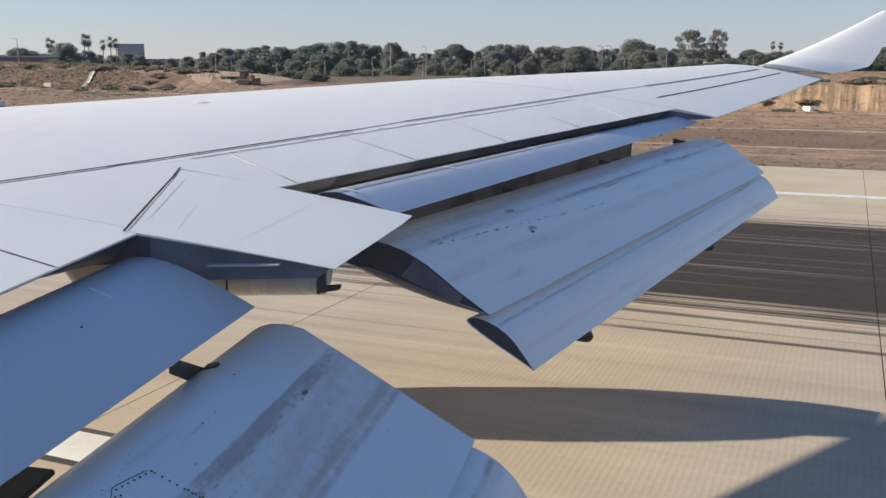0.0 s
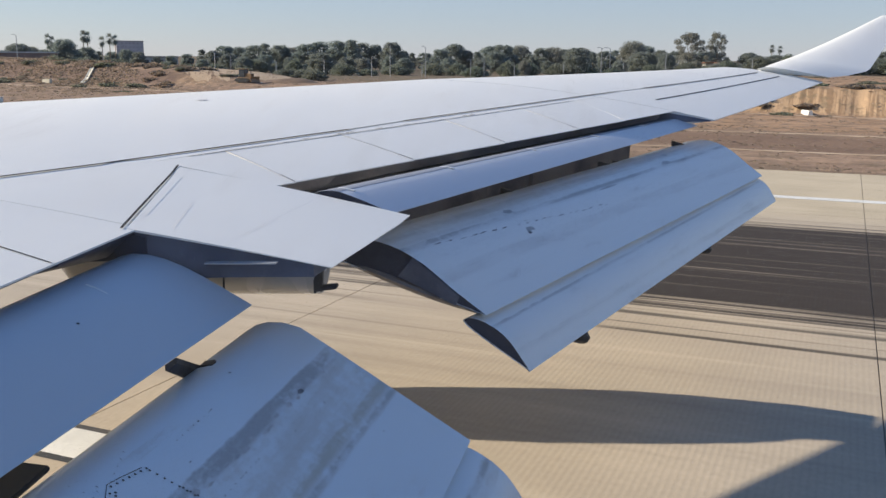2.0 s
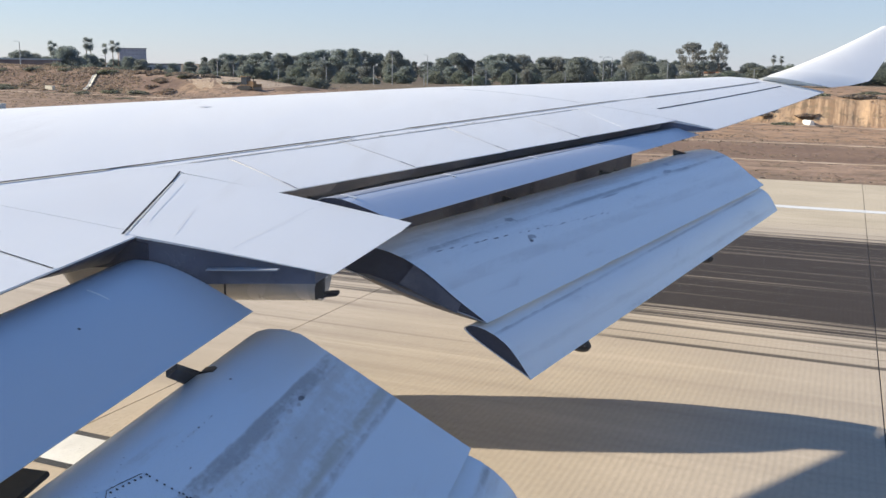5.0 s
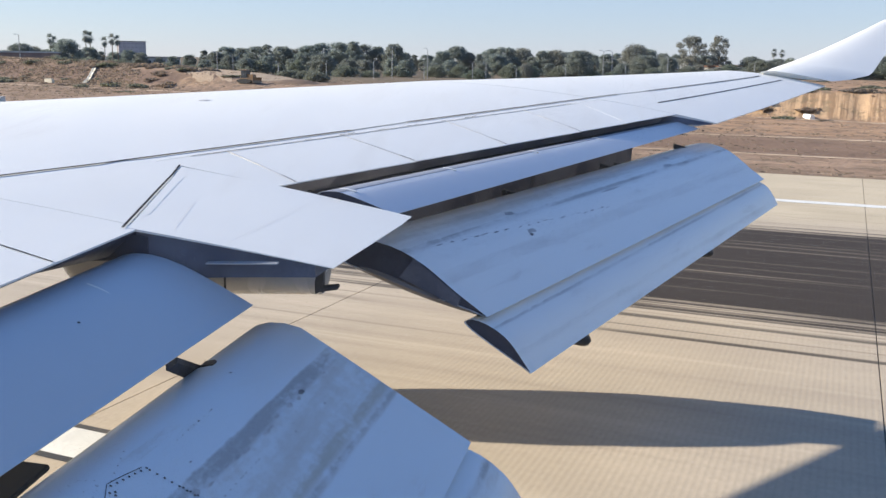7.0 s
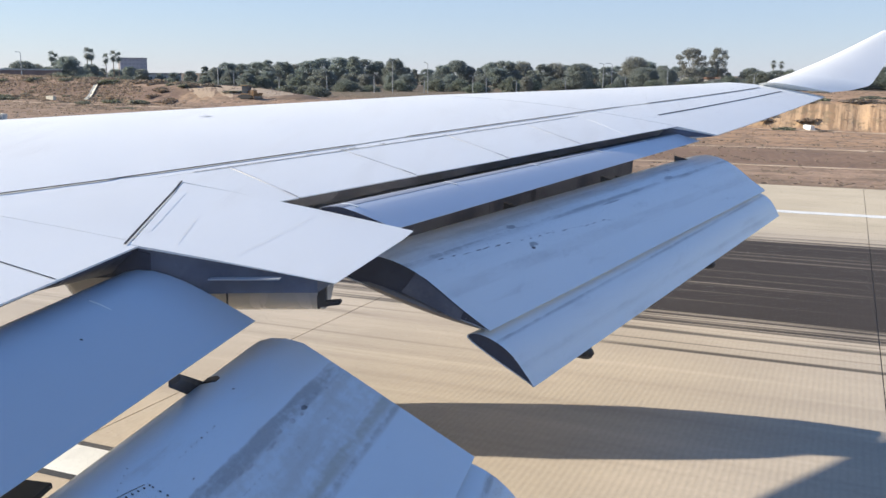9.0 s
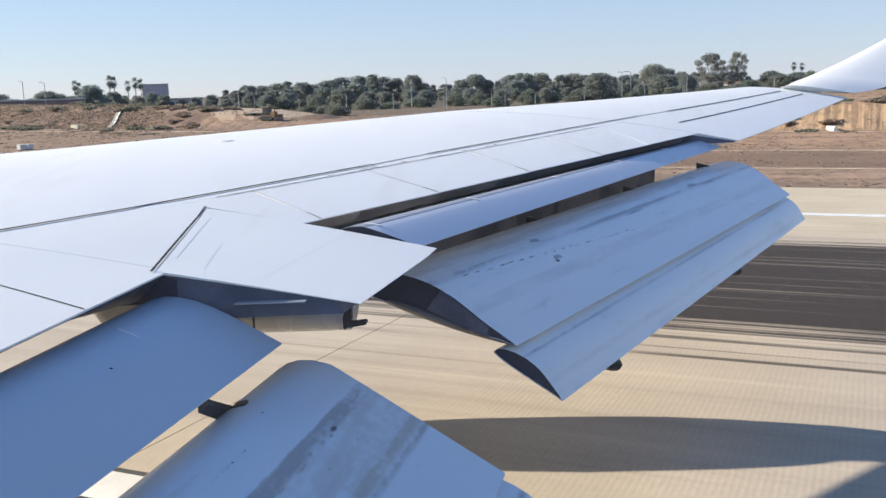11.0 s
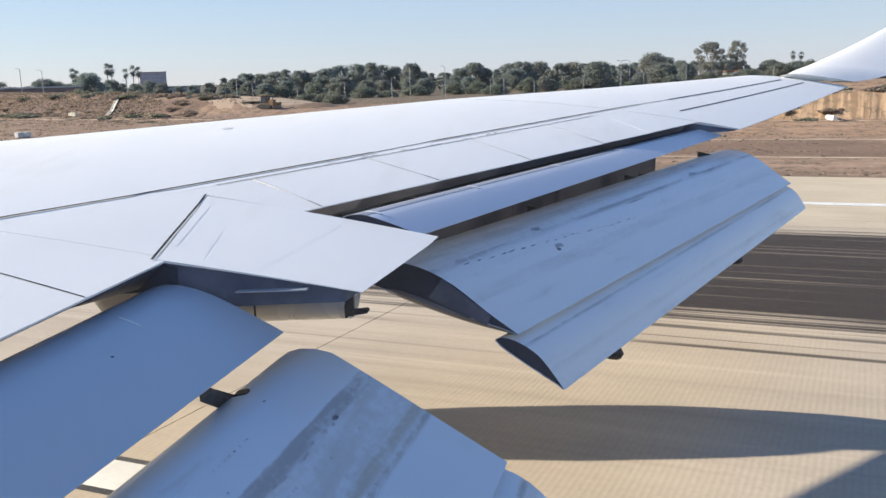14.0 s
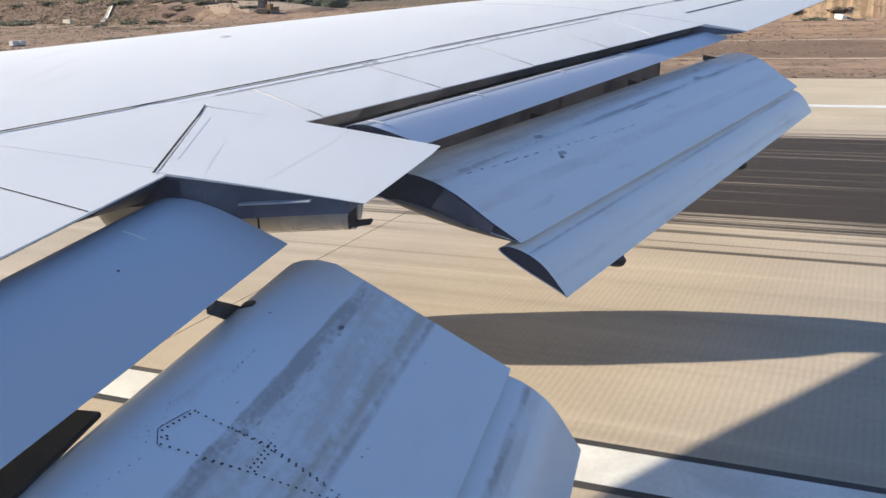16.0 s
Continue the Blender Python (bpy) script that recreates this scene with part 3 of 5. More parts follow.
def rivet_row(path, spacing=0.048, radius=0.0085):
    """A row of flush rivet heads along stations on the inboard flap."""
    for (l0, x0), (l1, x1) in zip(path, path[1:]):
        n = max(2, round(math.hypot(l1 - l0, (x1 - x0) * 2.08) / spacing))
        for i in range(n):
            k = i / n
            l, x = l0 + (l1 - l0) * k, x0 + (x1 - x0) * k
            c, e, f = on_flap(l, x, True), on_flap(l + 0.01, x, True), on_flap(l, x + 0.01, True)
            du, dv = (e - c).normalized() * radius, (f - c).normalized() * radius
            m = len(rivet_verts)
            rivet_verts.extend([c + du * math.cos(t) + dv * math.sin(t) for t in (math.pi * j / 3 for j in range(6))])
            rivet_faces.append(tuple(range(m, m + 6)))


for path in ([(7.94, 0.23), (7.66, 0.205), (7.56, 0.23)], [(7.94, 0.24), (7.96, 0.33), (7.98, 0.45), (7.94, 0.69)], [(7.56, 0.23), (7.70, 0.43), (7.88, 0.69)],
             [(7.97, 0.34), (8.00, 0.45), (7.96, 0.66)], [(7.62, 0.34), (7.72, 0.45)], [(8.03, 0.45), (7.71, 0.45)], [(8.02, 0.465), (7.70, 0.465)],
             [(7.94, 0.69), (7.88, 0.69)], [(7.64, 0.225), (7.60, 0.24)]):
    rivet_row(path)
for path in ([(7.01, 0.19), (7.46, 0.225)], [(7.54, 0.166), (7.70, 0.194), (8.08, 0.131)], [(8.30, 0.225), (8.80, 0.222)], [(7.75, 0.44), (8.62, 0.438)]):
    rivet_row(path, 0.075, 0.0045)
edge = [(7.535, 0.245), (7.55, 0.222), (7.66, 0.193), (7.80, 0.206), (7.95, 0.222)]
ev, ef = [], []
for (l0, x0), (l1, x1) in zip(edge, edge[1:]):
    for k in range(6):
        l, x = l0 + (l1 - l0) * k / 6, x0 + (x1 - x0) * k / 6
        ev += [on_flap(l, x - 0.0012, True, 0.003), on_flap(l, x + 0.0012, True, 0.003)]
ef = [(i, i + 1, i + 3, i + 2) for i in range(0, len(ev) - 3, 2)]
part("patch_edge", ev, ef, SEAM, mid_in, "thin dark edge of the riveted patch")
for path in ([(7.50, 0.115), (7.62, 0.125), (7.66, 0.16), (7.58, 0.19), (7.46, 0.205)],):
    rivet_row(path, 0.05, 0.0035)
tagged(part("rivets", rivet_verts, rivet_faces, SEAM, mid_in, "dotted rows of dark rivet heads"), kind="stuff")


def scuff(l, x, w, h, inboard, seed, material, n=9):
    """A ragged dark scuff on a flap."""
    r = random.Random(seed)
    verts = [on_flap(l + w * math.cos(t) * r.uniform(0.5, 1.1), x + h * math.sin(t) * r.uniform(0.5, 1.1), inboard, 0.003) for t in (2 * math.pi * i / n for i in range(n))]
    return part("scuff", verts, [tuple(range(n))], material, mid_in if inboard else mid_out, "ragged dark scuff mark")


SCUFF = simple("scuff", (0.10, 0.105, 0.12), (0.22, 0.23, 0.25), 9.0, 0.7)
FAINT = simple("faint_scuff", (0.34, 0.36, 0.38), (0.46, 0.48, 0.51), 9.0, 0.6)
marks = random.Random(31)
for i in range(19):
    k = i / 18
    scuff(13.45 + 3.3 * k + marks.uniform(-0.05, 0.05), 0.475 + 0.155 * k + marks.uniform(-0.006, 0.006), marks.uniform(0.03, 0.10), marks.uniform(0.002, 0.007), False, i, SCUFF if k < 0.6 else FAINT)
for l, x, w, h in ((14.95, 0.40, 0.12, 0.035), (14.86, 0.60, 0.10, 0.022), (19.5, 0.42, 0.16, 0.03), (19.9, 0.30, 0.08, 0.03), (18.2, 0.45, 0.25, 0.015), (17.3, 0.48, 0.3, 0.015), (20.1, 0.45, 0.22, 0.02)):
    scuff(l, x, w, h, False, int(l * 10), FAINT, 14)
scuff(14.80, 0.625, 0.05, 0.012, False, 77, SCUFF)
for l, x in ((9.09, 0.463), (8.59, 0.438), (8.76, 0.222), (8.58, 0.223), (8.36, 0.688), (8.47, 0.69), (9.61, 0.47), (8.36, 0.438), (9.75, 0.70), (9.3, 0.16), (8.2, 0.3), (7.9, 0.80)):
    scuff(l, x, marks.uniform(0.008, 0.018), marks.uniform(0.002, 0.005), True, int(l * 100), SCUFF, 7)


def on_fore(l, x, lift=0.003):
    """A place on the inboard fore flap's upper skin."""
    (nx, nz), (tx, tz) = inb(l, (15.42, 4.05)), inb(l, (16.65, 3.81))
    c = math.hypot(tx - nx, tz - nz)
    ax, az = (tx - nx) / c, (tz - nz) / c
    y = lift / c
    for (x0, y0), (x1, y1) in zip(THIN, THIN[1:]):
        if x0 <= x < x1:
            y += y0 + (y1 - y0) * (x - x0) / (x1 - x0)
    return Vector(P(l, nx + c * (ax * x - az * y), nz + c * (az * x + ax * y)))


part("scratch", [on_fore(9.50, 0.28), on_fore(9.525, 0.28), on_fore(9.50, 0.36), on_fore(9.478, 0.435), on_fore(9.465, 0.435), on_fore(9.48, 0.36)], [(0, 1, 2, 5), (5, 2, 3, 4)], WING_WHITE, fore_in, "thin pale streak")
part("chip", [on_fore(8.93 + 0.014 * math.cos(a), 0.53 + 0.009 * math.sin(a)) for a in (k * math.pi / 3 for k in range(6))], [(0, 1, 2, 3, 4, 5)], SEAM, fore_in, "small dark paint chip")
scuff(9.56, 0.383, 0.05, 0.012, True, 958, SCUFF, 11)
for i in range(16):
    k = i / 15
    scuff(7.9 + 2.1 * k + marks.uniform(-0.06, 0.06), 0.385 + marks.uniform(-0.012, 0.012), marks.uniform(0.03, 0.09), marks.uniform(0.004, 0.012), True, 300 + i, FAINT, 12)
out = Matrix.Translation((3.05, 0, 5.82)) @ Matrix.Scale(FAR_IN, 4) @ Matrix.Translation((-3.05, 0, -5.82))
near_out = Matrix.Translation((3.05, 0, 5.82)) @ Matrix.Scale(1.025, 4) @ Matrix.Translation((-3.05, 0, -5.82))
for body, shift in ((fore_in, near_out), (mid_in, out), (aft_in, out)):
    for ob in (body, *body.children):
        ob.data.transform(shift)
# link and finger that carry the inboard flap behind the fore flap
link = [near_out @ on_fore(9.04, 0.99, -0.02), near_out @ on_fore(9.20, 0.99, -0.02), out @ on_flap(9.58, 0.012, True), out @ on_flap(9.38, 0.012, True)]
part("carriage_link", *slab(link, 0.05), STEEL, mid_in, "black flap carriage link", False, 0.006)
finger = [out @ on_flap(l, x, True, 0.012) for l, x in ((9.40, 0.004), (9.57, 0.004), (9.53, 0.03), (9.51, 0.062), (9.46, 0.078), (9.38, 0.080), (9.40, 0.04))]
part("carriage_finger", *slab(finger, 0.03), STEEL, mid_in, "black finger over the flap nose", False, 0.004)

# ---- winglet ----
def winglet():
    rings = []
    for i in range(19):
        k = i / 18
        # blends out of the wing's end and leans outwards
        l = 30.45 + 0.35 * math.sin(min(k / 0.2, 1) * math.pi / 2) + 1.15 * max(0.0, k - 0.08)
        z = 5.36 + 0.10 * min(k / 0.1, 1) + 1.74 * max(0.0, k - 0.06) ** 1.06
        lead = 25.25 + 3.7 * k
        trail = 27.25 + 1.0 * min(k / 0.12, 1) + 1.35 * k
        c = trail - lead
        t = (0.075 + 0.03 * (1 - k)) * c
        ring = []
        n = 12
        for j in range(n + 1):
            x = 1 - j / n
            y = t * math.sin(math.pi * x ** 0.55) * 0.75
            ring.append(P(l - y * 0.84, lead + x * c, z + y * 0.54 + 0.22 * (1 - k) ** 3 * (1 - x)))
        for j in range(1, n):
            x = j / n
            y = -0.5 * t * math.sin(math.pi * x ** 0.55)
            ring.append(P(l - y * 0.84, lead + x * c, z + y * 0.54 + 0.22 * (1 - k) ** 3 * (1 - x)))
        # the blade leans further out towards its tip
        f = 1 + 0.09 * k
        rings.append([(3.06 + (x - 3.06) * f, y * f, 5.83 + (h - 5.83) * f) for x, y, h in ring])
    return part("winglet", *loft(rings), WING_WHITE, airliner, "upswept white winglet", True)


winglet()


# ---- engines, pylons and fuselage, which shade the ground ----
def revolve(profile, centre, name, material, label="", parent=None, seg=32, toe_out=0.0):
    rings = [[P(centre[0] + toe_out * (s - profile[0][0]) + r * math.cos(a), s, centre[1] + r * math.sin(a)) for a in (2 * math.pi * k / seg for k in range(seg))] for s, r in profile]
    return part(name, *loft(rings), material, parent or airliner, label, True)


NACELLE = [(0.0, 0.94), (0.06, 1.01), (0.3, 1.08), (1.0, 1.13), (2.8, 1.12), (3.8, 1.06), (4.5, 0.93)]
NOZZLE = [(4.5, 0.91), (5.2, 0.76), (5.9, 0.58), (6.5, 0.36), (7.0, 0.16), (7.3, 0.03)]
for l, s0, z in ((9.37, 3.2, 2.5), (18.98, 10.75, 3.15)):
    engine = revolve([(s0 + d, r) for d, r in NACELLE], (l - 0.14, z), "engine", ENGINE_SHADED, "grey engine nacelle under the wing", toe_out=0.08)
    revolve([(s0 + d, r) for d, r in NOZZLE], (l + 0.22, z), "exhaust", STEEL, "dark metal exhaust nozzle", engine, toe_out=0.08)
    part("pylon", *loft([[P(l + d * 0.2, s0 + 1.2, z + 1.05), P(l + d * 0.2, s0 + 6.4, z + 0.75), P(l + d * 0.16, s0 + 6.4, z + 1.6), P(l + d * 0.16, s0 + 2.4, z + 1.75)] for d in (-1, 1)]), UNDER, airliner)
hull = [(-26, 0.2), (-25, 1.2), (-22, 2.3), (-17, 3.1), (-8, 3.25), (18.60, 3.25), (19.08, 3.25), (28, 3.1), (38, 1.9), (43, 0.4)]
hv, hf = loft([[P(r * math.cos(a), s, 5.6 + r * math.sin(a)) for a in (2 * math.pi * k / 48 for k in range(48))] for s, r in hull])
aim = Vector((3.24, 0.0, 5.81))
hf = [q for q in hf if len(q) > 4 or (sum((Vector(hv[i]) for i in q), Vector()) / 4 - aim).length > 0.12]
fuselage = part("fuselage", hv, hf, WING_WHITE, airliner, "white tubular fuselage", True)
# pane added in the opening; its faint scatter lifts dark tones as haze would
pane, nt, p = nodes_of("window_acrylic")
clear, dull, both = nt.nodes.new("ShaderNodeBsdfTransparent"), nt.nodes.new("ShaderNodeBsdfTranslucent"), nt.nodes.new("ShaderNodeMixShader")
veil = noise_of(nt, coords(nt), 14.0, 3.0)
nt.links.new(ramp(nt, veil, 0.2, 0.8, 0.006, 0.010), both.inputs[0])
nt.links.new(clear.outputs[0], both.inputs[1])
nt.links.new(dull.outputs[0], both.inputs[2])
nt.links.new(both.outputs[0], nt.nodes["Material Output"].inputs["Surface"])
window = part("window_pane", *slab([P(3.232, 18.61, 5.62), P(3.232, 19.07, 5.62), P(3.232, 19.07, 6.01), P(3.232, 18.61, 6.01)], 0.006, Vector((1, 0, 0))), pane, fuselage, "clear scuffed acrylic cabin window")

# ---- ground frame: the runway lies askew to the aircraft ----
RUN = new("runway")
tagged(RUN, "pale grooved concrete runway with dark tyre marks", "runway", kind="structure")
ca, sa = math.cos(radians(18.0)), math.sin(radians(18.0))


def G(u, v, z=0.0):
    """Runway frame (along, across) to world."""
    return (sa * u + ca * v, AFT - (-ca * u + sa * v), z)


RUN.matrix_world = Matrix(((sa, ca, 0, 0), (ca, -sa, 0, AFT), (0, 0, 1, 0), (0, 0, 0, 1)))


def concrete():
    m, nt, p = nodes_of("runway_concrete")
    tc = nt.nodes.new("ShaderNodeTexCoord")
    tc.object = RUN
    sep = nt.nodes.new("ShaderNodeSeparateXYZ")
    nt.links.new(tc.outputs["Object"], sep.inputs[0])
    u, v = sep.outputs[0], sep.outputs[1]

    def comb(ku, kv):
        c = nt.nodes.new("ShaderNodeCombineXYZ")
        nt.links.new(maths(nt, "MULTIPLY", u, ku), c.inputs[0])
        nt.links.new(maths(nt, "MULTIPLY", v, kv), c.inputs[1])
        return c.outputs[0]

    blot = noise_of(nt, comb(0.25, 0.25), 1.0, 5.0)
    grain = noise_of(nt, comb(9.0, 9.0), 1.0, 3.0)
    long1 = noise_of(nt, comb(0.02, 1.1), 1.0, 4.0)
    long2 = noise_of(nt, comb(0.035, 3.2), 1.0, 3.0)
    col = mix(nt, ramp(nt, blot, 0.3, 0.7), (0.535, 0.455, 0.352), (0.455, 0.388, 0.302))
    col = mix(nt, ramp(nt, grain, 0.3, 0.7, 0.0, 0.3), col, (0.38, 0.32, 0.245))
    col = mix(nt, ramp(nt, long1, 0.45, 0.75, 0.0, 0.35), col, (0.31, 0.262, 0.208))
    # paler, yellower slabs along the far shoulder
    col = mix(nt, ramp(nt, v, 44.0, 49.0, 0.0, 0.7), col, mix(nt, ramp(nt, blot, 0.35, 0.65), (0.60, 0.515, 0.365), (0.53, 0.45, 0.315)))
    soft = noise_of(nt, comb(0.06, 1.9), 1.0, 3.0, 0.6)
    col = mix(nt, ramp(nt, soft, 0.52, 0.70, 0.0, 0.28), col, (0.33, 0.275, 0.215))
    col = mix(nt, ramp(nt, soft, 0.46, 0.32, 0.0, 0.4), col, (0.60, 0.515, 0.40))
    wave = nt.nodes.new("ShaderNodeTexWave")
    wave.inputs["Scale"].default_value = 1.0
    nt.links.new(comb(2.9, 0.0), wave.inputs["Vector"])
    col = mix(nt, maths(nt, "MULTIPLY", maths(nt, "MULTIPLY", ramp(nt, wave.outputs["Fac"], 0.5, 0.95), ramp(nt, v, 40.0, 24.0)), 0.075), col, (0.20, 0.17, 0.13))
    long3 = noise_of(nt, comb(0.05, 9.0), 1.0, 3.0)
    streaks = maths(nt, "ADD", maths(nt, "MULTIPLY", long2, 0.65), maths(nt, "MULTIPLY", long3, 0.35))
    wander = maths(nt, "ADD", v, maths(nt, "MULTIPLY", maths(nt, "SUBTRACT", blot, 0.5), 0.8))
    worn = maths(nt, "MULTIPLY", ramp(nt, wander, 29.2, 33.2), ramp(nt, wander, 45.6, 43.0))
    mask = ramp(nt, maths(nt, "ADD", streaks, maths(nt, "MULTIPLY", worn, 0.36)), 0.60, 0.80, 0.0, 0.95)
    mask = maths(nt, "MULTIPLY", mask, ramp(nt, worn, 0.02, 0.25))
    col = mix(nt, mask, col, (0.022, 0.019, 0.021))
    # single tyre tracks beside the worn strip
    track_v = maths(nt, "ADD", v, maths(nt, "MULTIPLY", maths(nt, "SUBTRACT", noise_of(nt, comb(0.03, 0.0), 1.0, 1.0), 0.5), 1.2))
    broken = ramp(nt, noise_of(nt, comb(0.11, 2.0), 1.0, 3.0), 0.36, 0.58)
    for at, half_wide, strong in ((26.9, 0.05, 0.3), (28.7, 0.10, 0.85), (29.3, 0.05, 0.6), (30.2, 0.16, 0.8), (30.9, 0.07, 0.7), (44.6, 0.10, 0.7), (45.5, 0.06, 0.5)):
        off = maths(nt, "ABSOLUTE", maths(nt, "SUBTRACT", track_v, at))
        line = maths(nt, "MULTIPLY", ramp(nt, off, half_wide * 1.5, half_wide * 0.6), broken)
        col = mix(nt, maths(nt, "MULTIPLY", line, strong), col, (0.05, 0.045, 0.042))
    info = nt.nodes.new("ShaderNodeObjectInfo")
    col = mix(nt, maths(nt, "MULTIPLY", info.outputs["Random"], 0.10), col, (0.24, 0.21, 0.18))
    nt.links.new(col, p.inputs["Base Color"])
    p.inputs["Roughness"].default_value = 0.9
    p.inputs["Specular IOR Level"].default_value = 0.05
    bump(nt, p, maths(nt, "ADD", maths(nt, "MULTIPLY", wave.outputs["Fac"], 0.6), grain), 0.5, 0.0035)
    return m


CONCRETE = concrete()


def noise2(u, v, s):
    return noise.noise(Vector((u * s, v * s, 3.7)))


def toe(u):
    return 119 + 0.28 * (u + 13) + 3.0 * noise2(u, 0, 0.05)


RISE_AT, RISE = (70, 80, 86, 95, 108, 143, 175, 230), (0.9, 0.9, 1.5, 2.6, 3.3, 3.8, 4.6, 5.4)  # the bank grows taller along the runway


def height(u, v):
    """The ground's height: flat beside the runway, a cut bank further off, rolling land behind."""
    if v < 66:
        return -0.06
    t = toe(u)
    k = min(max((u - 20) / 120, 0), 1)
    near = min(max((25 - u) / 22, 0), 1)
    rise, wide = float(np.interp(u, RISE_AT, RISE)) + 1.9 * near * near * (3 - 2 * near), 7 + 11 * k
    x = min(max((v - t) / wide, 0), 1)
    x = x * x * (3 - 2 * x)
    behind = min(max((v - t - wide - 9) / 30, 0), 1) * min(max((u - 25) / 20, 0), 1)
    rise *= 1 - behind * behind * (3 - 2 * behind)
    gully = (0.18 + 0.5 * near) * abs(noise2(u * 7.0, v * 0.3, 0.12)) * x * (1 - x) * 4
    low = min((v - 66) / 20, 1)
    z = -0.06 + rise * x - gully + low * 0.12 * noise2(u, v, 0.15) + 0.3 * x * noise2(u, v, 0.05)
    return z


def axis(parts):
    out = []
    for a, b, step in parts:
        n = max(1, round((b - a) / step))
        out += [a + (b - a) * i / n for i in range(n)]
    return out + [parts[-1][1]]


us = axis([(-4000, -600, 850), (-600, -120, 60), (-120, -60, 2.0), (-60, 40, 0.7), (40, 260, 2.0), (260, 700, 22), (700, 4000, 660)])
vs = axis([(-4000, -300, 740), (-300, 60, 40), (60, 260, 1.6), (260, 700, 20), (700, 4500, 600)])
gv = [G(u, v, height(u, v)) for u in us for v in vs]
nv = len(vs)
gf = [(i * nv + j, i * nv + j + 1, (i + 1) * nv + j + 1, (i + 1) * nv + j) for i in range(len(us) - 1) for j in range(nv - 1)]


def earth():
    m, nt, p = nodes_of("dry_earth")
    tc = nt.nodes.new("ShaderNodeTexCoord")
    vec = tc.outputs["Object"]
    big, mid, fine = noise_of(nt, vec, 0.035, 4.0), noise_of(nt, vec, 0.22, 6.0, 0.65), noise_of(nt, vec, 2.2, 5.0)
    turned = nt.nodes.new("ShaderNodeTexCoord")
    turned.object = RUN
    band = nt.nodes.new("ShaderNodeMapping")
    band.inputs["Scale"].default_value = (0.012, 0.16, 0.0)
    nt.links.new(turned.outputs["Object"], band.inputs["Vector"])
    rows = noise_of(nt, band.outputs["Vector"], 1.0, 4.0, 0.6)
    rill = nt.nodes.new("ShaderNodeMapping")
    rill.inputs["Scale"].default_value = (1.0, 0.05, 0.0)
    nt.links.new(turned.outputs["Object"], rill.inputs["Vector"])
    rills = noise_of(nt, rill.outputs["Vector"], 1.0, 4.0, 0.65)
    geo = nt.nodes.new("ShaderNodeNewGeometry")
    lean = nt.nodes.new("ShaderNodeSeparateXYZ")
    nt.links.new(geo.outputs["Normal"], lean.inputs[0])
    col = mix(nt, ramp(nt, big, 0.35, 0.65), (0.41, 0.285, 0.20), (0.325, 0.225, 0.158))
    col = mix(nt, ramp(nt, rows, 0.42, 0.60, 0.0, 0.8), col, (0.27, 0.185, 0.13))
    col = mix(nt, ramp(nt, mid, 0.45, 0.62, 0.0, 0.7), col, (0.22, 0.155, 0.11))
    fleck = noise_of(nt, coords(nt, (0.8, 0.8, 0.8)), 0.9, 5.0, 0.7)
    col = mix(nt, ramp(nt, fine, 0.4, 0.7, 0.0, 0.4), col, (0.23, 0.155, 0.09))
    col = mix(nt, ramp(nt, fleck, 0.54, 0.64, 0.0, 0.6), col, (0.16, 0.12, 0.075))
    # low growth in streaks along the strips
    streak = nt.nodes.new("ShaderNodeMapping")
    streak.inputs["Scale"].default_value = (0.10, 0.42, 0.0)
    nt.links.new(turned.outputs["Object"], streak.inputs["Vector"])
    streaks = noise_of(nt, streak.outputs["Vector"], 1.0, 6.0, 0.68)
    col = mix(nt, ramp(nt, streaks, 0.47, 0.57, 0.0, 0.55), col, (0.165, 0.122, 0.085))
    # bare soil where the bank is too steep for weeds
    along = nt.nodes.new("ShaderNodeSeparateXYZ")
    nt.links.new(turned.outputs["Object"], along.inputs[0])
    # darker weedy strip between the two gravel tracks, and rust-coloured soil beyond
    strip_v = maths(nt, "ADD", along.outputs[1], maths(nt, "MULTIPLY", mid, 6.0))
    dark_strip = maths(nt, "MULTIPLY", ramp(nt, strip_v, 77.5, 80.0), ramp(nt, strip_v, 93.5, 91.0))
    col = mix(nt, maths(nt, "MULTIPLY", dark_strip, ramp(nt, rows, 0.3, 0.55, 0.25, 0.75)), col, (0.19, 0.125, 0.088))
    rust = maths(nt, "MULTIPLY", ramp(nt, strip_v, 95.0, 99.0), ramp(nt, fleck, 0.56, 0.44, 0.0, 0.6))
    col = mix(nt, rust, col, (0.46, 0.285, 0.16))
    # greyer trodden soil along the runway
    grey = ramp(nt, maths(nt, "ADD", along.outputs[0], maths(nt, "MULTIPLY", big, 40.0)), 62.0, 90.0, 0.0, 0.6)
    col = mix(nt, grey, col, mix(nt, ramp(nt, fleck, 0.42, 0.58), (0.28, 0.205, 0.155), (0.17, 0.125, 0.095)))
    # dusty low growth on the land beyond the bank
    grown = ramp(nt, maths(nt, "ADD", along.outputs[1], maths(nt, "MULTIPLY", mid, 40.0)), 222.0, 246.0, 0.0, 0.85)
    col = mix(nt, grown, col, mix(nt, ramp(nt, fleck, 0.4, 0.6), (0.20, 0.15, 0.115), (0.10, 0.10, 0.062)))
    steep = ramp(nt, lean.outputs[2], 0.99, 0.95, 0.0, 0.9)
    weedy = ramp(nt, maths(nt, "ADD", along.outputs[0], maths(nt, "MULTIPLY", mid, 30.0)), 108.0, 118.0)
    col = mix(nt, maths(nt, "MULTIPLY", weedy, steep), col, mix(nt, ramp(nt, fine, 0.35, 0.65), (0.115, 0.078, 0.062), (0.20, 0.135, 0.10)))
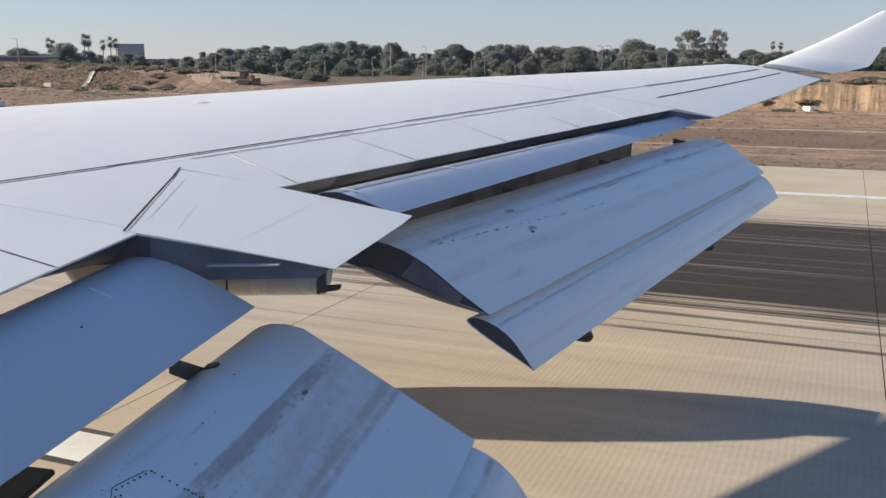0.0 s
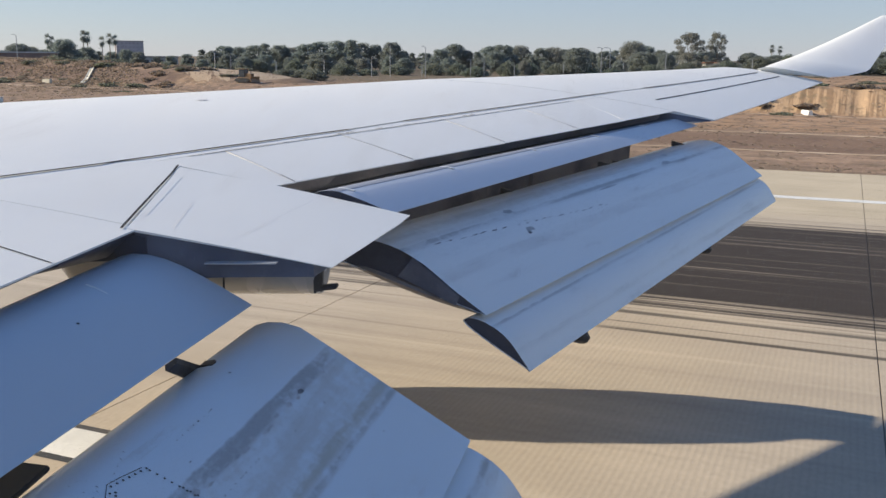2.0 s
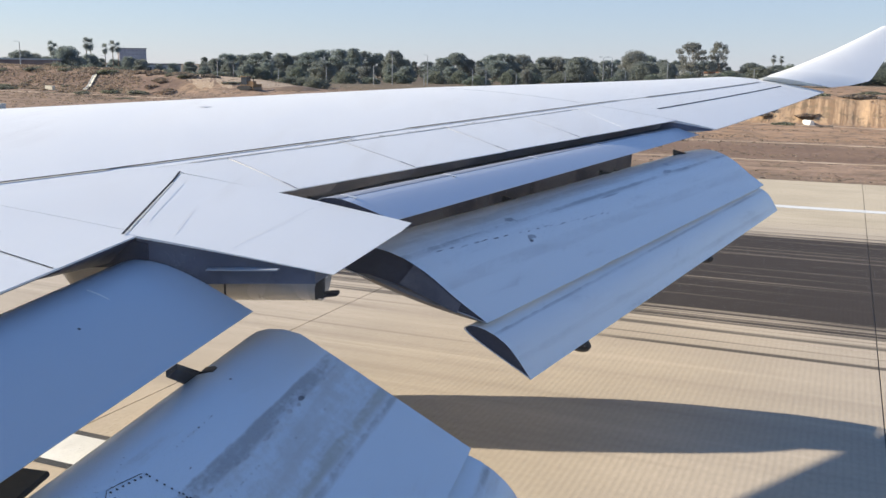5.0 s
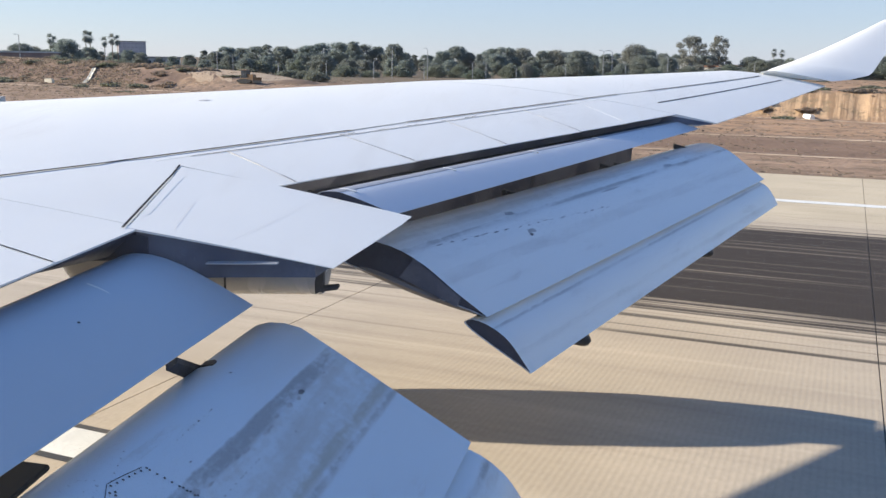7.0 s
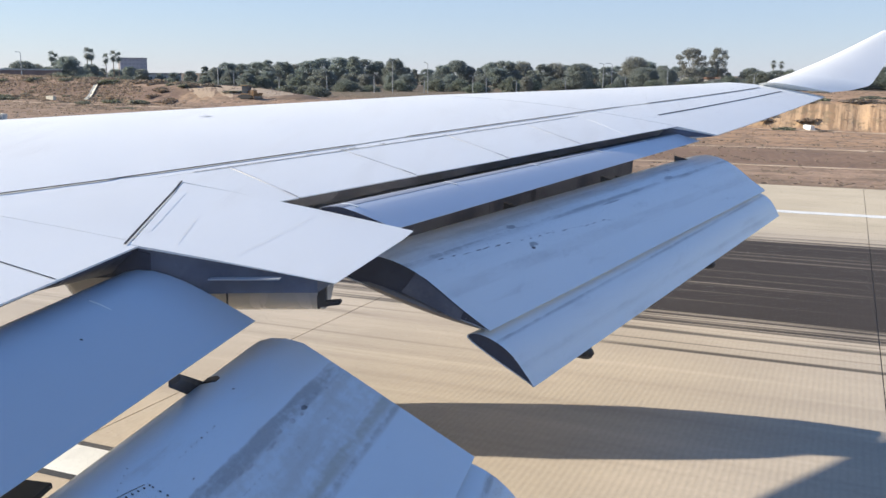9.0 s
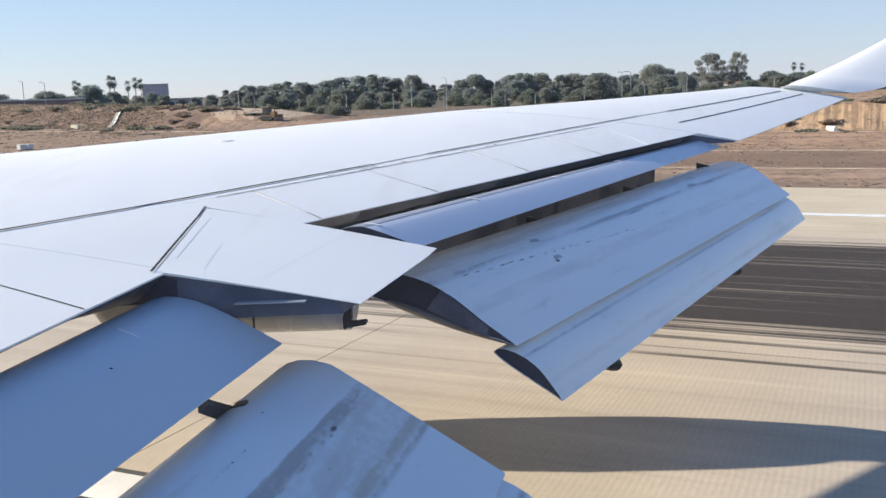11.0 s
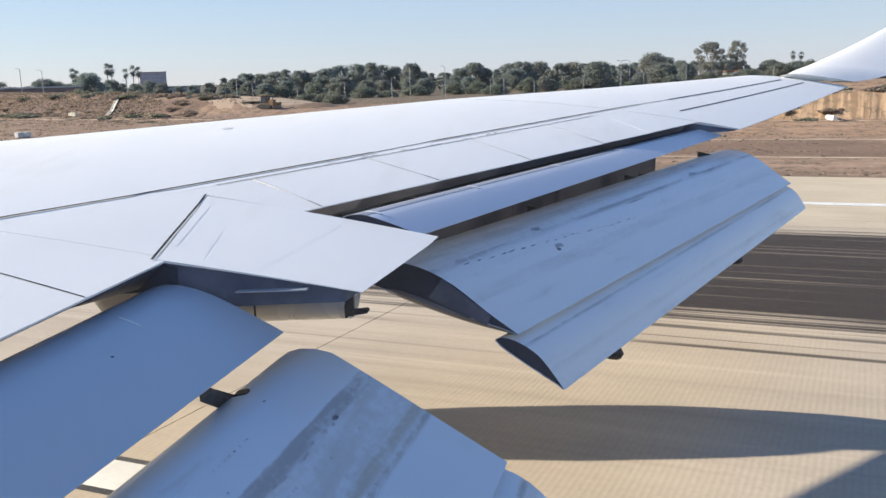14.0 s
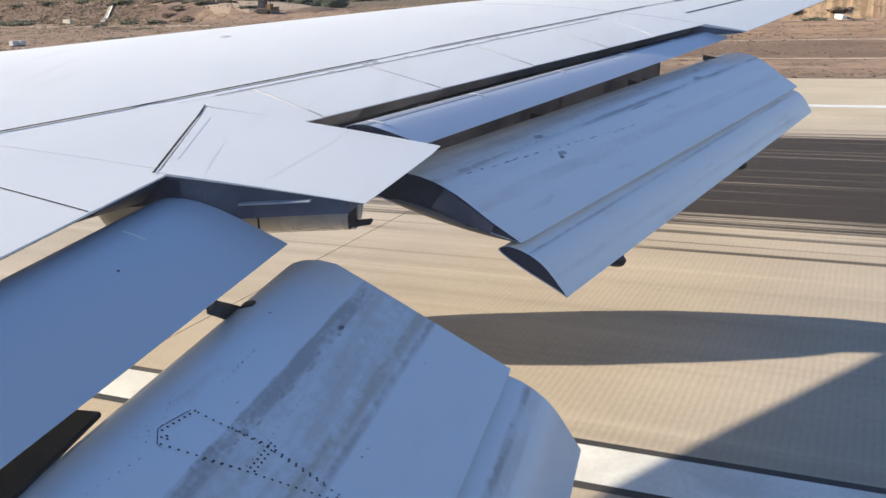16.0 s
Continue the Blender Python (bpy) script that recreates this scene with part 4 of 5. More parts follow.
    col = mix(nt, maths(nt, "MULTIPLY", steep, maths(nt, "SUBTRACT", 1.0, weedy)), col, mix(nt, ramp(nt, fleck, 0.53, 0.6, 0.0, 0.55), mix(nt, ramp(nt, rills, 0.44, 0.58), (0.49, 0.335, 0.20), (0.25, 0.165, 0.10)), (0.17, 0.135, 0.085)))
    nt.links.new(col, p.inputs["Base Color"])
    p.inputs["Specular IOR Level"].default_value = 0.1
    p.inputs["Roughness"].default_value = 0.95
    bump(nt, p, maths(nt, "ADD", mid, maths(nt, "MULTIPLY", fine, 0.4)), 1.0, 0.25)
    return m


EARTH = earth()
ground = part("ground", gv, gf, EARTH, None, "", True)
tagged(ground, "dry brown earth with patchy weeds and a cut bank", "ground", kind="structure")

# runway slabs
slab_u, rows_v = 12.0, [-6.12, 1.5, 9.12, 16.74, 31.98, 47.22, 62.46]
slab_mesh = {}
for j, (v0, v1) in enumerate(zip(rows_v, rows_v[1:])):
    deep = round(v1 - v0, 2)
    for i in range(-9, 14):
        if deep not in slab_mesh:
            sv, sf = slab([(0.012, 0.012, 0), (slab_u - 0.012, 0.012, 0), (slab_u - 0.012, deep - 0.012, 0), (0.012, deep - 0.012, 0)], 0.25)
            ob = part("concrete_slab", sv, sf, CONCRETE, RUN)
            slab_mesh[deep] = ob.data
        else:
            ob = new("concrete_slab", slab_mesh[deep])
            ob.parent = RUN
        ob.location = (i * slab_u - 6.0, v0, 0)
bed = part("joint_filler", [(-3000, -40, -0.02), (3000, -40, -0.02), (3000, 62.46, -0.02), (-3000, 62.46, -0.02)], [(0, 1, 2, 3)],
           simple("joint_filler", (0.10, 0.085, 0.07), (0.15, 0.13, 0.10), 0.5, 0.9), RUN, "dark filler in the slab joints")

MARK_WHITE = simple("marking_paint", (0.80, 0.79, 0.74), (0.66, 0.65, 0.60), 1.2, 0.7, 0, 14.0)
MARK_BLACK = simple("marking_border", (0.03, 0.03, 0.03), (0.06, 0.055, 0.05), 1.0, 0.8, 0, 14.0)


def marking(v0, v1, u0, u1, border=0.12):
    ob = part("runway_marking", [G(u0, v0, 0.008), G(u1, v0, 0.008), G(u1, v1, 0.008), G(u0, v1, 0.008)], [(0, 1, 2, 3)], MARK_WHITE)
    tagged(ob, "worn white painted runway stripe on concrete", "road marking", kind="structure")
    if border:
        part("border", [G(u0 - border, v0 - border, 0.004), G(u1 + border, v0 - border, 0.004), G(u1 + border, v1 + border, 0.004), G(u0 - border, v1 + border, 0.004)],
             [(0, 1, 2, 3)], MARK_BLACK, ob, "black painted outline")
    return ob


marking(51.5, 52.3, -400, 900, 0)
marking(18.55, 19.45, -400, 900, 0.15)
marking(37.5, 38.3, -9.4, 21.0, 0)

# ---- the land behind ----
EYE = Vector((3.06, 0.0, 0.0))


def bearing(b, d):
    """World x, y at a bearing (degrees clockwise from the nose) and a distance from the window."""
    return EYE.x + d * math.sin(radians(b)), EYE.y + d * math.cos(radians(b))


def land(x, y):
    s = AFT - y
    return height(sa * x - ca * s, ca * x + sa * s)


def leaves_mat(name, a, b):
    m, nt, p = nodes_of(name)
    info = nt.nodes.new("ShaderNodeObjectInfo")
    geo = nt.nodes.new("ShaderNodeNewGeometry")
    col = mix(nt, geo.outputs["Random Per Island"], a, b)
    col = mix(nt, maths(nt, "MULTIPLY", info.outputs["Random"], 0.45), col, (0.20, 0.19, 0.155))
    nt.links.new(col, p.inputs["Base Color"])
    p.inputs["Roughness"].default_value = 0.7
    thin = nt.nodes.new("ShaderNodeBsdfTranslucent")
    nt.links.new(col, thin.inputs["Color"])
    both = nt.nodes.new("ShaderNodeMixShader")
    both.inputs[0].default_value = 0.45
    nt.links.new(p.outputs[0], both.inputs[1])
    nt.links.new(thin.outputs[0], both.inputs[2])
    nt.links.new(both.outputs[0], nt.nodes["Material Output"].inputs["Surface"])
    return m


# tree leaves are paled and greyed: the haze of distance put into the colour
HAZY_LEAF = leaves_mat("hazy_leaves", (0.19, 0.235, 0.215), (0.32, 0.36, 0.32))
HAZY_GUM_LEAF = leaves_mat("hazy_gum_leaves", (0.22, 0.235, 0.21), (0.34, 0.35, 0.30))
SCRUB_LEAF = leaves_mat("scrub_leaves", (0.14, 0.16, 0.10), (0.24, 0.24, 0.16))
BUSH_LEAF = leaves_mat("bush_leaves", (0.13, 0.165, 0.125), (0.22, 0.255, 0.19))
BARK = simple("bark", (0.17, 0.13, 0.09), (0.28, 0.23, 0.17), 3.0, 0.9)


def leaf_cloud(clumps, per, leaf, rng):
    """Many small leaf blades round the given clumps (centre, radii)."""
    verts, faces = [], []
    for (cx, cy, cz), (rx, ry, rz) in clumps:
        for _ in range(per):
            d = Vector((rng.gauss(0, 1), rng.gauss(0, 1), rng.gauss(0, 1))).normalized() * (rng.random() ** 0.35)
            c = Vector((cx + d.x * rx, cy + d.y * ry, cz + d.z * rz))
            a = Vector((rng.gauss(0, 1), rng.gauss(0, 1), rng.gauss(0, 1))).normalized()
            b = a.cross(Vector((rng.gauss(0, 1), rng.gauss(0, 1), rng.gauss(0, 1)))).normalized()
            w = leaf * rng.uniform(0.6, 1.3)
            n = len(verts)
            verts += [c - a * w, c + b * w * 0.5, c + a * w, c - b * w * 0.5]
            faces.append((n, n + 1, n + 2, n + 3))
    return verts, faces


def limb(a, b, r0, r1, seg=7):
    a, b = Vector(a), Vector(b)
    d = (b - a).normalized()
    x = d.orthogonal().normalized()
    y = d.cross(x)
    rings = []
    for k in (0, 0.5, 1):
        r = r0 + (r1 - r0) * k
        c = a.lerp(b, k)
        rings.append([c + x * r * math.cos(t) + y * r * math.sin(t) for t in (2 * math.pi * i / seg for i in range(seg))])
    return loft(rings)


def joined(*pieces):
    verts, faces = [], []
    for v, f in pieces:
        n = len(verts)
        verts += list(v)
        faces += [tuple(i + n for i in q) for q in f]
    return verts, faces


def soft_part(name, verts, faces, material, parent, label=""):
    me = bpy.data.meshes.new(name)
    me.from_pydata([tuple(v) for v in verts], [], faces)
    me.materials.append(material)
    ob = new(name, me)
    ob.parent = parent
    if label:
        ob["label"] = label
    return ob


def make_tree(seed, h, w, trunk, lumps, per, leaf, material, label, category="tree", top_heavy=0.8, group="trees behind the airfield", puff=1.0):
    rng = random.Random(seed)
    root = tagged(new("tree"), label, category, group)
    clumps, limbs = [], [limb((0, 0, -0.8), (rng.uniform(-0.3, 0.3), rng.uniform(-0.3, 0.3), h * trunk), 0.045 * h * 0.5, 0.02 * h * 0.6)]
    for i in range(lumps):
        a, k = rng.uniform(0, 2 * math.pi), rng.random()
        z = h * (trunk * 0.5 + (0.93 - trunk * 0.5) * k ** top_heavy)
        reach = w * 0.5 * math.sqrt(max(0.06, 1 - ((k - 0.35) / 0.68) ** 2)) * rng.uniform(0.35, 0.95)
        c = (reach * math.cos(a), reach * math.sin(a), z)
        r = w * rng.uniform(0.16, 0.27) * puff
        clumps.append((c, (r, r, r * rng.uniform(0.6, 0.9))))
        if i < 9:
            limbs.append(limb((0, 0, h * trunk * rng.uniform(0.5, 0.95)), c, 0.012 * h, 0.004 * h, 5))
    soft_part("trunk", *joined(*limbs), BARK, root)
    soft_part("crown", *leaf_cloud(clumps, per, leaf, rng), material, root)
    return root


def make_palm(seed, h):
    rng = random.Random(seed)
    root = tagged(new("palm_tree"), "tall fan palm with a bare slender trunk", "palm tree", "palms behind the airfield")
    soft_part("trunk", *joined(limb((0, 0, -0.8), (0.15, 0.1, h * 0.5), 0.28, 0.2), limb((0.15, 0.1, h * 0.5), (0.25, 0.1, h * 0.92), 0.2, 0.17)), BARK, root)
    verts, faces = [], []
    for i in range(70):
        a, e = rng.uniform(0, 2 * math.pi), rng.uniform(-1.3, 1.3)
        d = Vector((math.cos(a) * math.cos(e), math.sin(a) * math.cos(e), 1.5 * math.sin(e)))
        side = d.cross(Vector((0, 0, 1))).normalized()
        c = Vector((0.25, 0.1, h * 0.92))
        tip = c + d * rng.uniform(1.5, 2.3)
        for s in (-0.5, -0.17, 0.17, 0.5):
            n = len(verts)
            t = tip + side * s * 1.3 - Vector((0, 0, 0.25 + abs(s) * 0.4))
            verts += [c + d * 0.5, c.lerp(t, 0.7) + side * 0.09, t, c.lerp(t, 0.7) - side * 0.09]
            faces.append((n, n + 1, n + 2, n + 3))
    soft_part("crown", verts, faces, HAZY_LEAF, root, "drooping fan fronds")
    return root


TREES = [make_tree(11, 12, 11, 0.1, 120, 130, 0.25, HAZY_LEAF, "round dark green broadleaf tree on dry ground", puff=0.62),
         make_tree(12, 13, 9, 0.12, 104, 130, 0.24, HAZY_LEAF, "upright dark green tree with a ragged crown", top_heavy=0.9, puff=0.62),
         make_tree(13, 11, 13, 0.08, 130, 120, 0.26, HAZY_GUM_LEAF, "broad olive-green tree with a haze-paled crown", puff=0.58),
         make_tree(14, 15, 7, 0.12, 110, 110, 0.23, HAZY_LEAF, "pointed dark conifer among round trees", top_heavy=1.25, puff=0.6)]
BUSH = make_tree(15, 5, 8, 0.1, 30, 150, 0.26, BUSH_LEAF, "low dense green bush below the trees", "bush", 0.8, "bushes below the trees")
GUM = make_tree(16, 22, 18, 0.45, 46, 170, 0.36, HAZY_GUM_LEAF, "tall open eucalyptus with bare forked limbs", top_heavy=0.7, puff=0.55)
PALM = make_palm(17, 14)
rng = random.Random(5)


def plant(proto, b, d, h, w=None, turn=None):
    x, y = bearing(b, d)
    base = {BUSH: (5, 8), GUM: (22, 18), PALM: (14, 14)}.get(proto) or {TREES[0]: (12, 11), TREES[1]: (13, 9), TREES[2]: (11, 13), TREES[3]: (15, 7)}[proto]
    h = max(2.5, h - land(x, y)) if proto is not BUSH else h
    kz = h / base[0]
    kx = (w / base[1]) if w else kz
    m = Matrix.Translation((x, y, land(x, y) - 0.1)) @ pose(0, 0, 0, 0, 0, rng.uniform(0, 360) if turn is None else turn) @ Matrix.Diagonal((kx, kx, kz, 1))
    return copy_thing(proto, m)


# height of the skyline, metres, by bearing from the nose
SKYLINE = [(53, 9.5), (58, 10.0), (62, 10.5), (64, 11), (65.5, 9.5), (68.5, 7.5), (71.5, 9), (73, 11), (77, 12.0), (79.6, 13), (82, 11.5), (84, 10.2), (87, 12), (90, 11), (92.5, 12.5), (94.5, 11), (96.2, 12.5), (98, 11), (101, 10), (102.7, 8.5), (105, 8.5), (112, 10)]


def skyline(b):
    for (b0, h0), (b1, h1) in zip(SKYLINE, SKYLINE[1:]):
        if b0 <= b <= b1:
            return 0.96 * (h0 + (h1 - h0) * (b - b0) / (b1 - b0))
    return 10


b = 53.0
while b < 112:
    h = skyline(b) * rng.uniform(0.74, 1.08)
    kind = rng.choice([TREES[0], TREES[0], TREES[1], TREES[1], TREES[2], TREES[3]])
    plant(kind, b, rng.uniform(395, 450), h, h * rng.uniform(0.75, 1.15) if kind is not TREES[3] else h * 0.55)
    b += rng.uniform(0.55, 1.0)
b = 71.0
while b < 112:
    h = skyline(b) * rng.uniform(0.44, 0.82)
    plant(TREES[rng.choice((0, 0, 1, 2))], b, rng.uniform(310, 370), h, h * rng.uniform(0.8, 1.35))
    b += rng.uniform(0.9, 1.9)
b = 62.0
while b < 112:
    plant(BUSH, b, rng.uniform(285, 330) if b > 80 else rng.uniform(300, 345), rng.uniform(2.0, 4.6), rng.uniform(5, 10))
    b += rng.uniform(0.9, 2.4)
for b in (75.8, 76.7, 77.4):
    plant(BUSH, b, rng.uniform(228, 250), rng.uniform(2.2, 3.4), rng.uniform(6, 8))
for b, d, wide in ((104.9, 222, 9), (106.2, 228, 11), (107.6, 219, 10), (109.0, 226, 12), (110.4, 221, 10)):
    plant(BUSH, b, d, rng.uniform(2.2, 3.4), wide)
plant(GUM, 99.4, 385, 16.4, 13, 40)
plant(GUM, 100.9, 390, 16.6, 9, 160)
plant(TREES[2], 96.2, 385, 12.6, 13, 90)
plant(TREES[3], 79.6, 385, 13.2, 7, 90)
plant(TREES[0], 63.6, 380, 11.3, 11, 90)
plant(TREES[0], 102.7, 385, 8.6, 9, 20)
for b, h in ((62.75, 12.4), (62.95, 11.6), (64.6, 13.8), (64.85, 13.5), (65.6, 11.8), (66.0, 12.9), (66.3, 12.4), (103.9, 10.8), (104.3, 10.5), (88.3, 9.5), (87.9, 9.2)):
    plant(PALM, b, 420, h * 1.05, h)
for ob in (*TREES, BUSH, GUM, PALM):
    for o in (*ob.children_recursive, ob):
        bpy.data.objects.remove(o)

# ---- scrub on the dry ground ----
def make_scrub(seed, material, label):
    r = random.Random(seed)
    root = tagged(new("shrub"), label, "shrub", "shrubs on the dry ground")
    clumps = [((r.uniform(-0.5, 0.5), r.uniform(-0.5, 0.5), r.uniform(0.1, 0.4)), (0.35, 0.35, 0.25)) for _ in range(7)]
    soft_part("foliage", *leaf_cloud(clumps, 60, 0.13, r), material, root)
    return root


DRY_LEAF = leaves_mat("dry_leaves", (0.225, 0.168, 0.122), (0.34, 0.26, 0.185))
SCRUBS = [make_scrub(21, SCRUB_LEAF, "low grey-green shrub on bare earth"), make_scrub(22, DRY_LEAF, "low brown dead shrub on bare earth")]
for i in range(170):
    u, v = rng.uniform(-75, 190), 70 + 130 * rng.random() ** 0.8
    if noise2(u, v, 0.06) < -0.12:
        continue
    k = rng.uniform(0.7, 2.0)
    x, y, _ = G(u, v)
    copy_thing(SCRUBS[0 if rng.random() < 0.45 else 1], Matrix.Translation((x, y, height(u, v) - 0.08)) @ pose(0, 0, 0, 0, 0, rng.uniform(0, 360)) @ Matrix.Diagonal((k * 1.5, k * 1.5, k * 0.3, 1)))
for i in range(110):
    u = rng.uniform(100, 180)
    v = toe(u) + rng.uniform(-10, 34)
    k = rng.uniform(0.6, 2.2)
    x, y, _ = G(u, v)
    copy_thing(SCRUBS[0 if rng.random() < 0.4 else 1], Matrix.Translation((x, y, height(u, v) - 0.08)) @ pose(0, 0, 0, 0, 0, rng.uniform(0, 360)) @ Matrix.Diagonal((k * 1.3, k * 1.3, k * 0.7, 1)))
for i in range(75):
    u = rng.uniform(-60, 25)
    v = toe(u) + (rng.uniform(-1, 13) if i % 3 else rng.uniform(-20, -2))
    k = rng.uniform(0.6, 1.6) if i % 3 else rng.uniform(0.3, 0.8)
    x, y, _ = G(u, v)
    copy_thing(SCRUBS[i % 2], Matrix.Translation((x, y, height(u, v) - 0.08)) @ pose(0, 0, 0, 0, 0, rng.uniform(0, 360)) @ Matrix.Diagonal((k * 1.7, k * 1.7, k * (0.6 if i % 3 else 0.3), 1)))
for ob in SCRUBS:
    for o in (*ob.children_recursive, ob):
        bpy.data.objects.remove(o)

# ---- dry weeds over the whole strip ----
wv, wf = [], []
wr = random.Random(8)
for i in range(8000):
    u, v = wr.uniform(-90, 200), 63.5 + 140 * wr.random() ** 1.4
    if noise2(u, v, 0.05) + 0.5 * noise2(u, v, 0.2) < wr.uniform(-0.5, 0.25):
        continue
    x, y, _ = G(u, v)
    z = height(u, v) - 0.03
    k = wr.uniform(0.05, 0.17) * (1 + 0.005 * v)
    for b in range(6):
        a = wr.uniform(0, 6.283)
        o = Vector((x + wr.uniform(-k, k), y + wr.uniform(-k, k), z))
        d = Vector((math.cos(a), math.sin(a), 0))
        n = len(wv)
        wv += [o - d * k * 0.7, o + d * k * 0.7, o + d * k * 0.5 + Vector((0, 0, k * wr.uniform(0.15, 0.45))), o - d * k * 0.5 + Vector((0, 0, k * wr.uniform(0.15, 0.4)))]
        wf.append((n, n + 1, n + 2, n + 3))
for i in range(11000):
    u, v = wr.uniform(-75, 70), wr.uniform(64, 122)
    if noise2(u * 0.12, v, 0.16) + 0.6 * noise2(u, v, 0.11) < wr.uniform(-0.25, 0.35):
        continue
    x, y, _ = G(u, v)
    z = height(u, v) - 0.02
    k = wr.uniform(0.08, 0.24)
    for e in range(3):
        a = wr.uniform(0, 6.283)
        o = Vector((x + wr.uniform(-k, k) * 1.5, y + wr.uniform(-k, k) * 1.5, z))
        d = Vector((math.cos(a), math.sin(a), 0))
        n = len(wv)
        wv += [o - d * k * 0.6, o + d * k * 0.6, o + d * k * 0.4 + Vector((0, 0, k * wr.uniform(0.2, 0.5))), o - d * k * 0.4 + Vector((0, 0, k * wr.uniform(0.2, 0.4)))]
        wf.append((n, n + 1, n + 2, n + 3))
for i in range(9000):
    u = wr.uniform(40, 215)
    v = toe(u) + wr.uniform(-60, 4) if i % 3 else toe(u) + wr.uniform(10, 90)
    if noise2(u, v, 0.09) < wr.uniform(-0.5, 0.3):
        continue
    x, y, _ = G(u, v)
    z = height(u, v) - 0.03
    k = wr.uniform(0.15, 0.45)
    for e in range(4):
        a = wr.uniform(0, 6.283)
        o = Vector((x + wr.uniform(-k, k) * 1.5, y + wr.uniform(-k, k) * 1.5, z))
        d = Vector((math.cos(a), math.sin(a), 0))
        n = len(wv)
        wv += [o - d * k * 0.6, o + d * k * 0.6, o + d * k * 0.4 + Vector((0, 0, k * wr.uniform(0.2, 0.5))), o - d * k * 0.4 + Vector((0, 0, k * wr.uniform(0.2, 0.4)))]
        wf.append((n, n + 1, n + 2, n + 3))
for i in range(9000):
    u = wr.uniform(92, 215)
    v = toe(u) + wr.uniform(-2, 37)
    x, y, _ = G(u, v)
    b = math.degrees(math.atan2(x - EYE.x, y - EYE.y))
    if b > 67.5 + 3 * noise2(u, v, 0.07) or noise2(u, v, 0.12) < wr.uniform(-0.8, 0.0):
        continue
    z = height(u, v) - 0.03
    k = wr.uniform(0.16, 0.42)
    for e in range(5):
        a = wr.uniform(0, 6.283)
        o = Vector((x + wr.uniform(-k, k), y + wr.uniform(-k, k), z))
        d = Vector((math.cos(a), math.sin(a), 0))
        n = len(wv)
        wv += [o - d * k * 0.6, o + d * k * 0.6, o + d * k * 0.4 + Vector((0, 0, k * wr.uniform(0.3, 0.9))), o - d * k * 0.4 + Vector((0, 0, k * wr.uniform(0.3, 0.8)))]
        wf.append((n, n + 1, n + 2, n + 3))
weeds = soft_part("weeds", wv, wf, DRY_LEAF, None)
tagged(weeds, "dry brown weeds scattered over bare earth", "weeds", kind="stuff")

# ---- heaps of earth beside the bank ----
SAND = simple("sandy_fill", (0.47, 0.345, 0.225), (0.385, 0.28, 0.18), 0.12, 0.95, 0, 1.5, 0.1)
SPOIL = simple("dark_spoil", (0.13, 0.085, 0.055), (0.20, 0.13, 0.08), 0.2, 0.95, 0, 1.2, 0.1)


def heap(name, b0, b1, d, deep, h, material, label, flat=2.0):
    """A long heap of earth across the line of sight, with an uneven crest."""
    n, m = 44, 14
    verts, faces = [], []
    for i in range(n + 1):
        b = b0 + (b1 - b0) * i / n
        for j in range(m + 1):
            k = j / m
            x, y = bearing(b, d + deep * (k - 0.5))
            edge = (1 - abs(2 * i / n - 1) ** flat) * (1 - abs(2 * k - 1) ** 2)
            z = land(x, y) - 0.25 + h * edge * (1 + 0.35 * noise.noise(Vector((x * 0.09, y * 0.09, 1.3))) + 0.12 * noise.noise(Vector((x * 0.5, y * 0.5, 2.0))))
            verts.append((x, y, z))
    for i in range(n):
        for j in range(m):
            faces.append((i * (m + 1) + j, (i + 1) * (m + 1) + j, (i + 1) * (m + 1) + j + 1, i * (m + 1) + j + 1))
    return tagged(part(name, verts, faces, material, None, "", True), label, "earth mound")


tv, tf = [], []
for i in range(61):
    k = i / 60
    b = 65.5 + 10.5 * k
    fray = 1.2 * noise.noise(Vector((b * 2.0, 0.5, 0.0))) * 8
    near = 246 - 62 * min(1.0, max(0.0, (b - 67.0) / 3.5)) + fray
    for j in range(25):
        x, y = bearing(b, near + (286 - near) * j / 24)
        tv.append((x, y, land(x, y) + 0.03 + 0.05 * noise.noise(Vector((x * 0.3, y * 0.3, 0)))))
for i in range(60):
    for j in range(24):
        tf.append((i * 25 + j, (i + 1) * 25 + j, (i + 1) * 25 + j + 1, i * 25 + j + 1))
tagged(part("earth_terrace", tv, tf, SAND, None, "", True), "graded terrace of pale sandy fill", "earth bank")
heap("earth_mound", 74.3, 77.8, 180, 14, 1.2, SPOIL, "low dark heap of loose spoil")

# ---- service tracks across the dirt ----
TRACK = simple("track_gravel", (0.56, 0.42, 0.29), (0.40, 0.28, 0.18), 0.25, 0.95, 0, 1.6)


def track(v, wide, u0, u1, label, slant=0.0):
    verts, faces = [], []
    n = 160
    for i in range(n + 1):
        u = u0 + (u1 - u0) * i / n
        vv = v + slant * (u + 13) + 0.8 * noise2(u, v, 0.03)
        verts += [G(u, vv, height(u, vv) + 0.025), G(u, vv + wide, height(u, vv + wide) + 0.025)]
        if i:
            faces.append((2 * i - 2, 2 * i, 2 * i + 1, 2 * i - 1))
    return tagged(part("track", verts, faces, TRACK), label, "road", kind="structure")


track(73.9, 0.9, -110, 240, "narrow pale gravel track through dry weeds")
track(90.6, 1.0, -110, 240, "pale gravel service track across dry earth")
track(117.0, 1.8, -110, 240, "dusty service track below the cut bank", 0.2)

# ---- street lamps, buildings, machine ----
GALV = simple("galvanised", (0.45, 0.46, 0.47), (0.34, 0.35, 0.36), 2.0, 0.45, 0.6)
PLASTER = simple("pale_plaster", (0.62, 0.60, 0.56), (0.52, 0.50, 0.46), 0.4, 0.85)
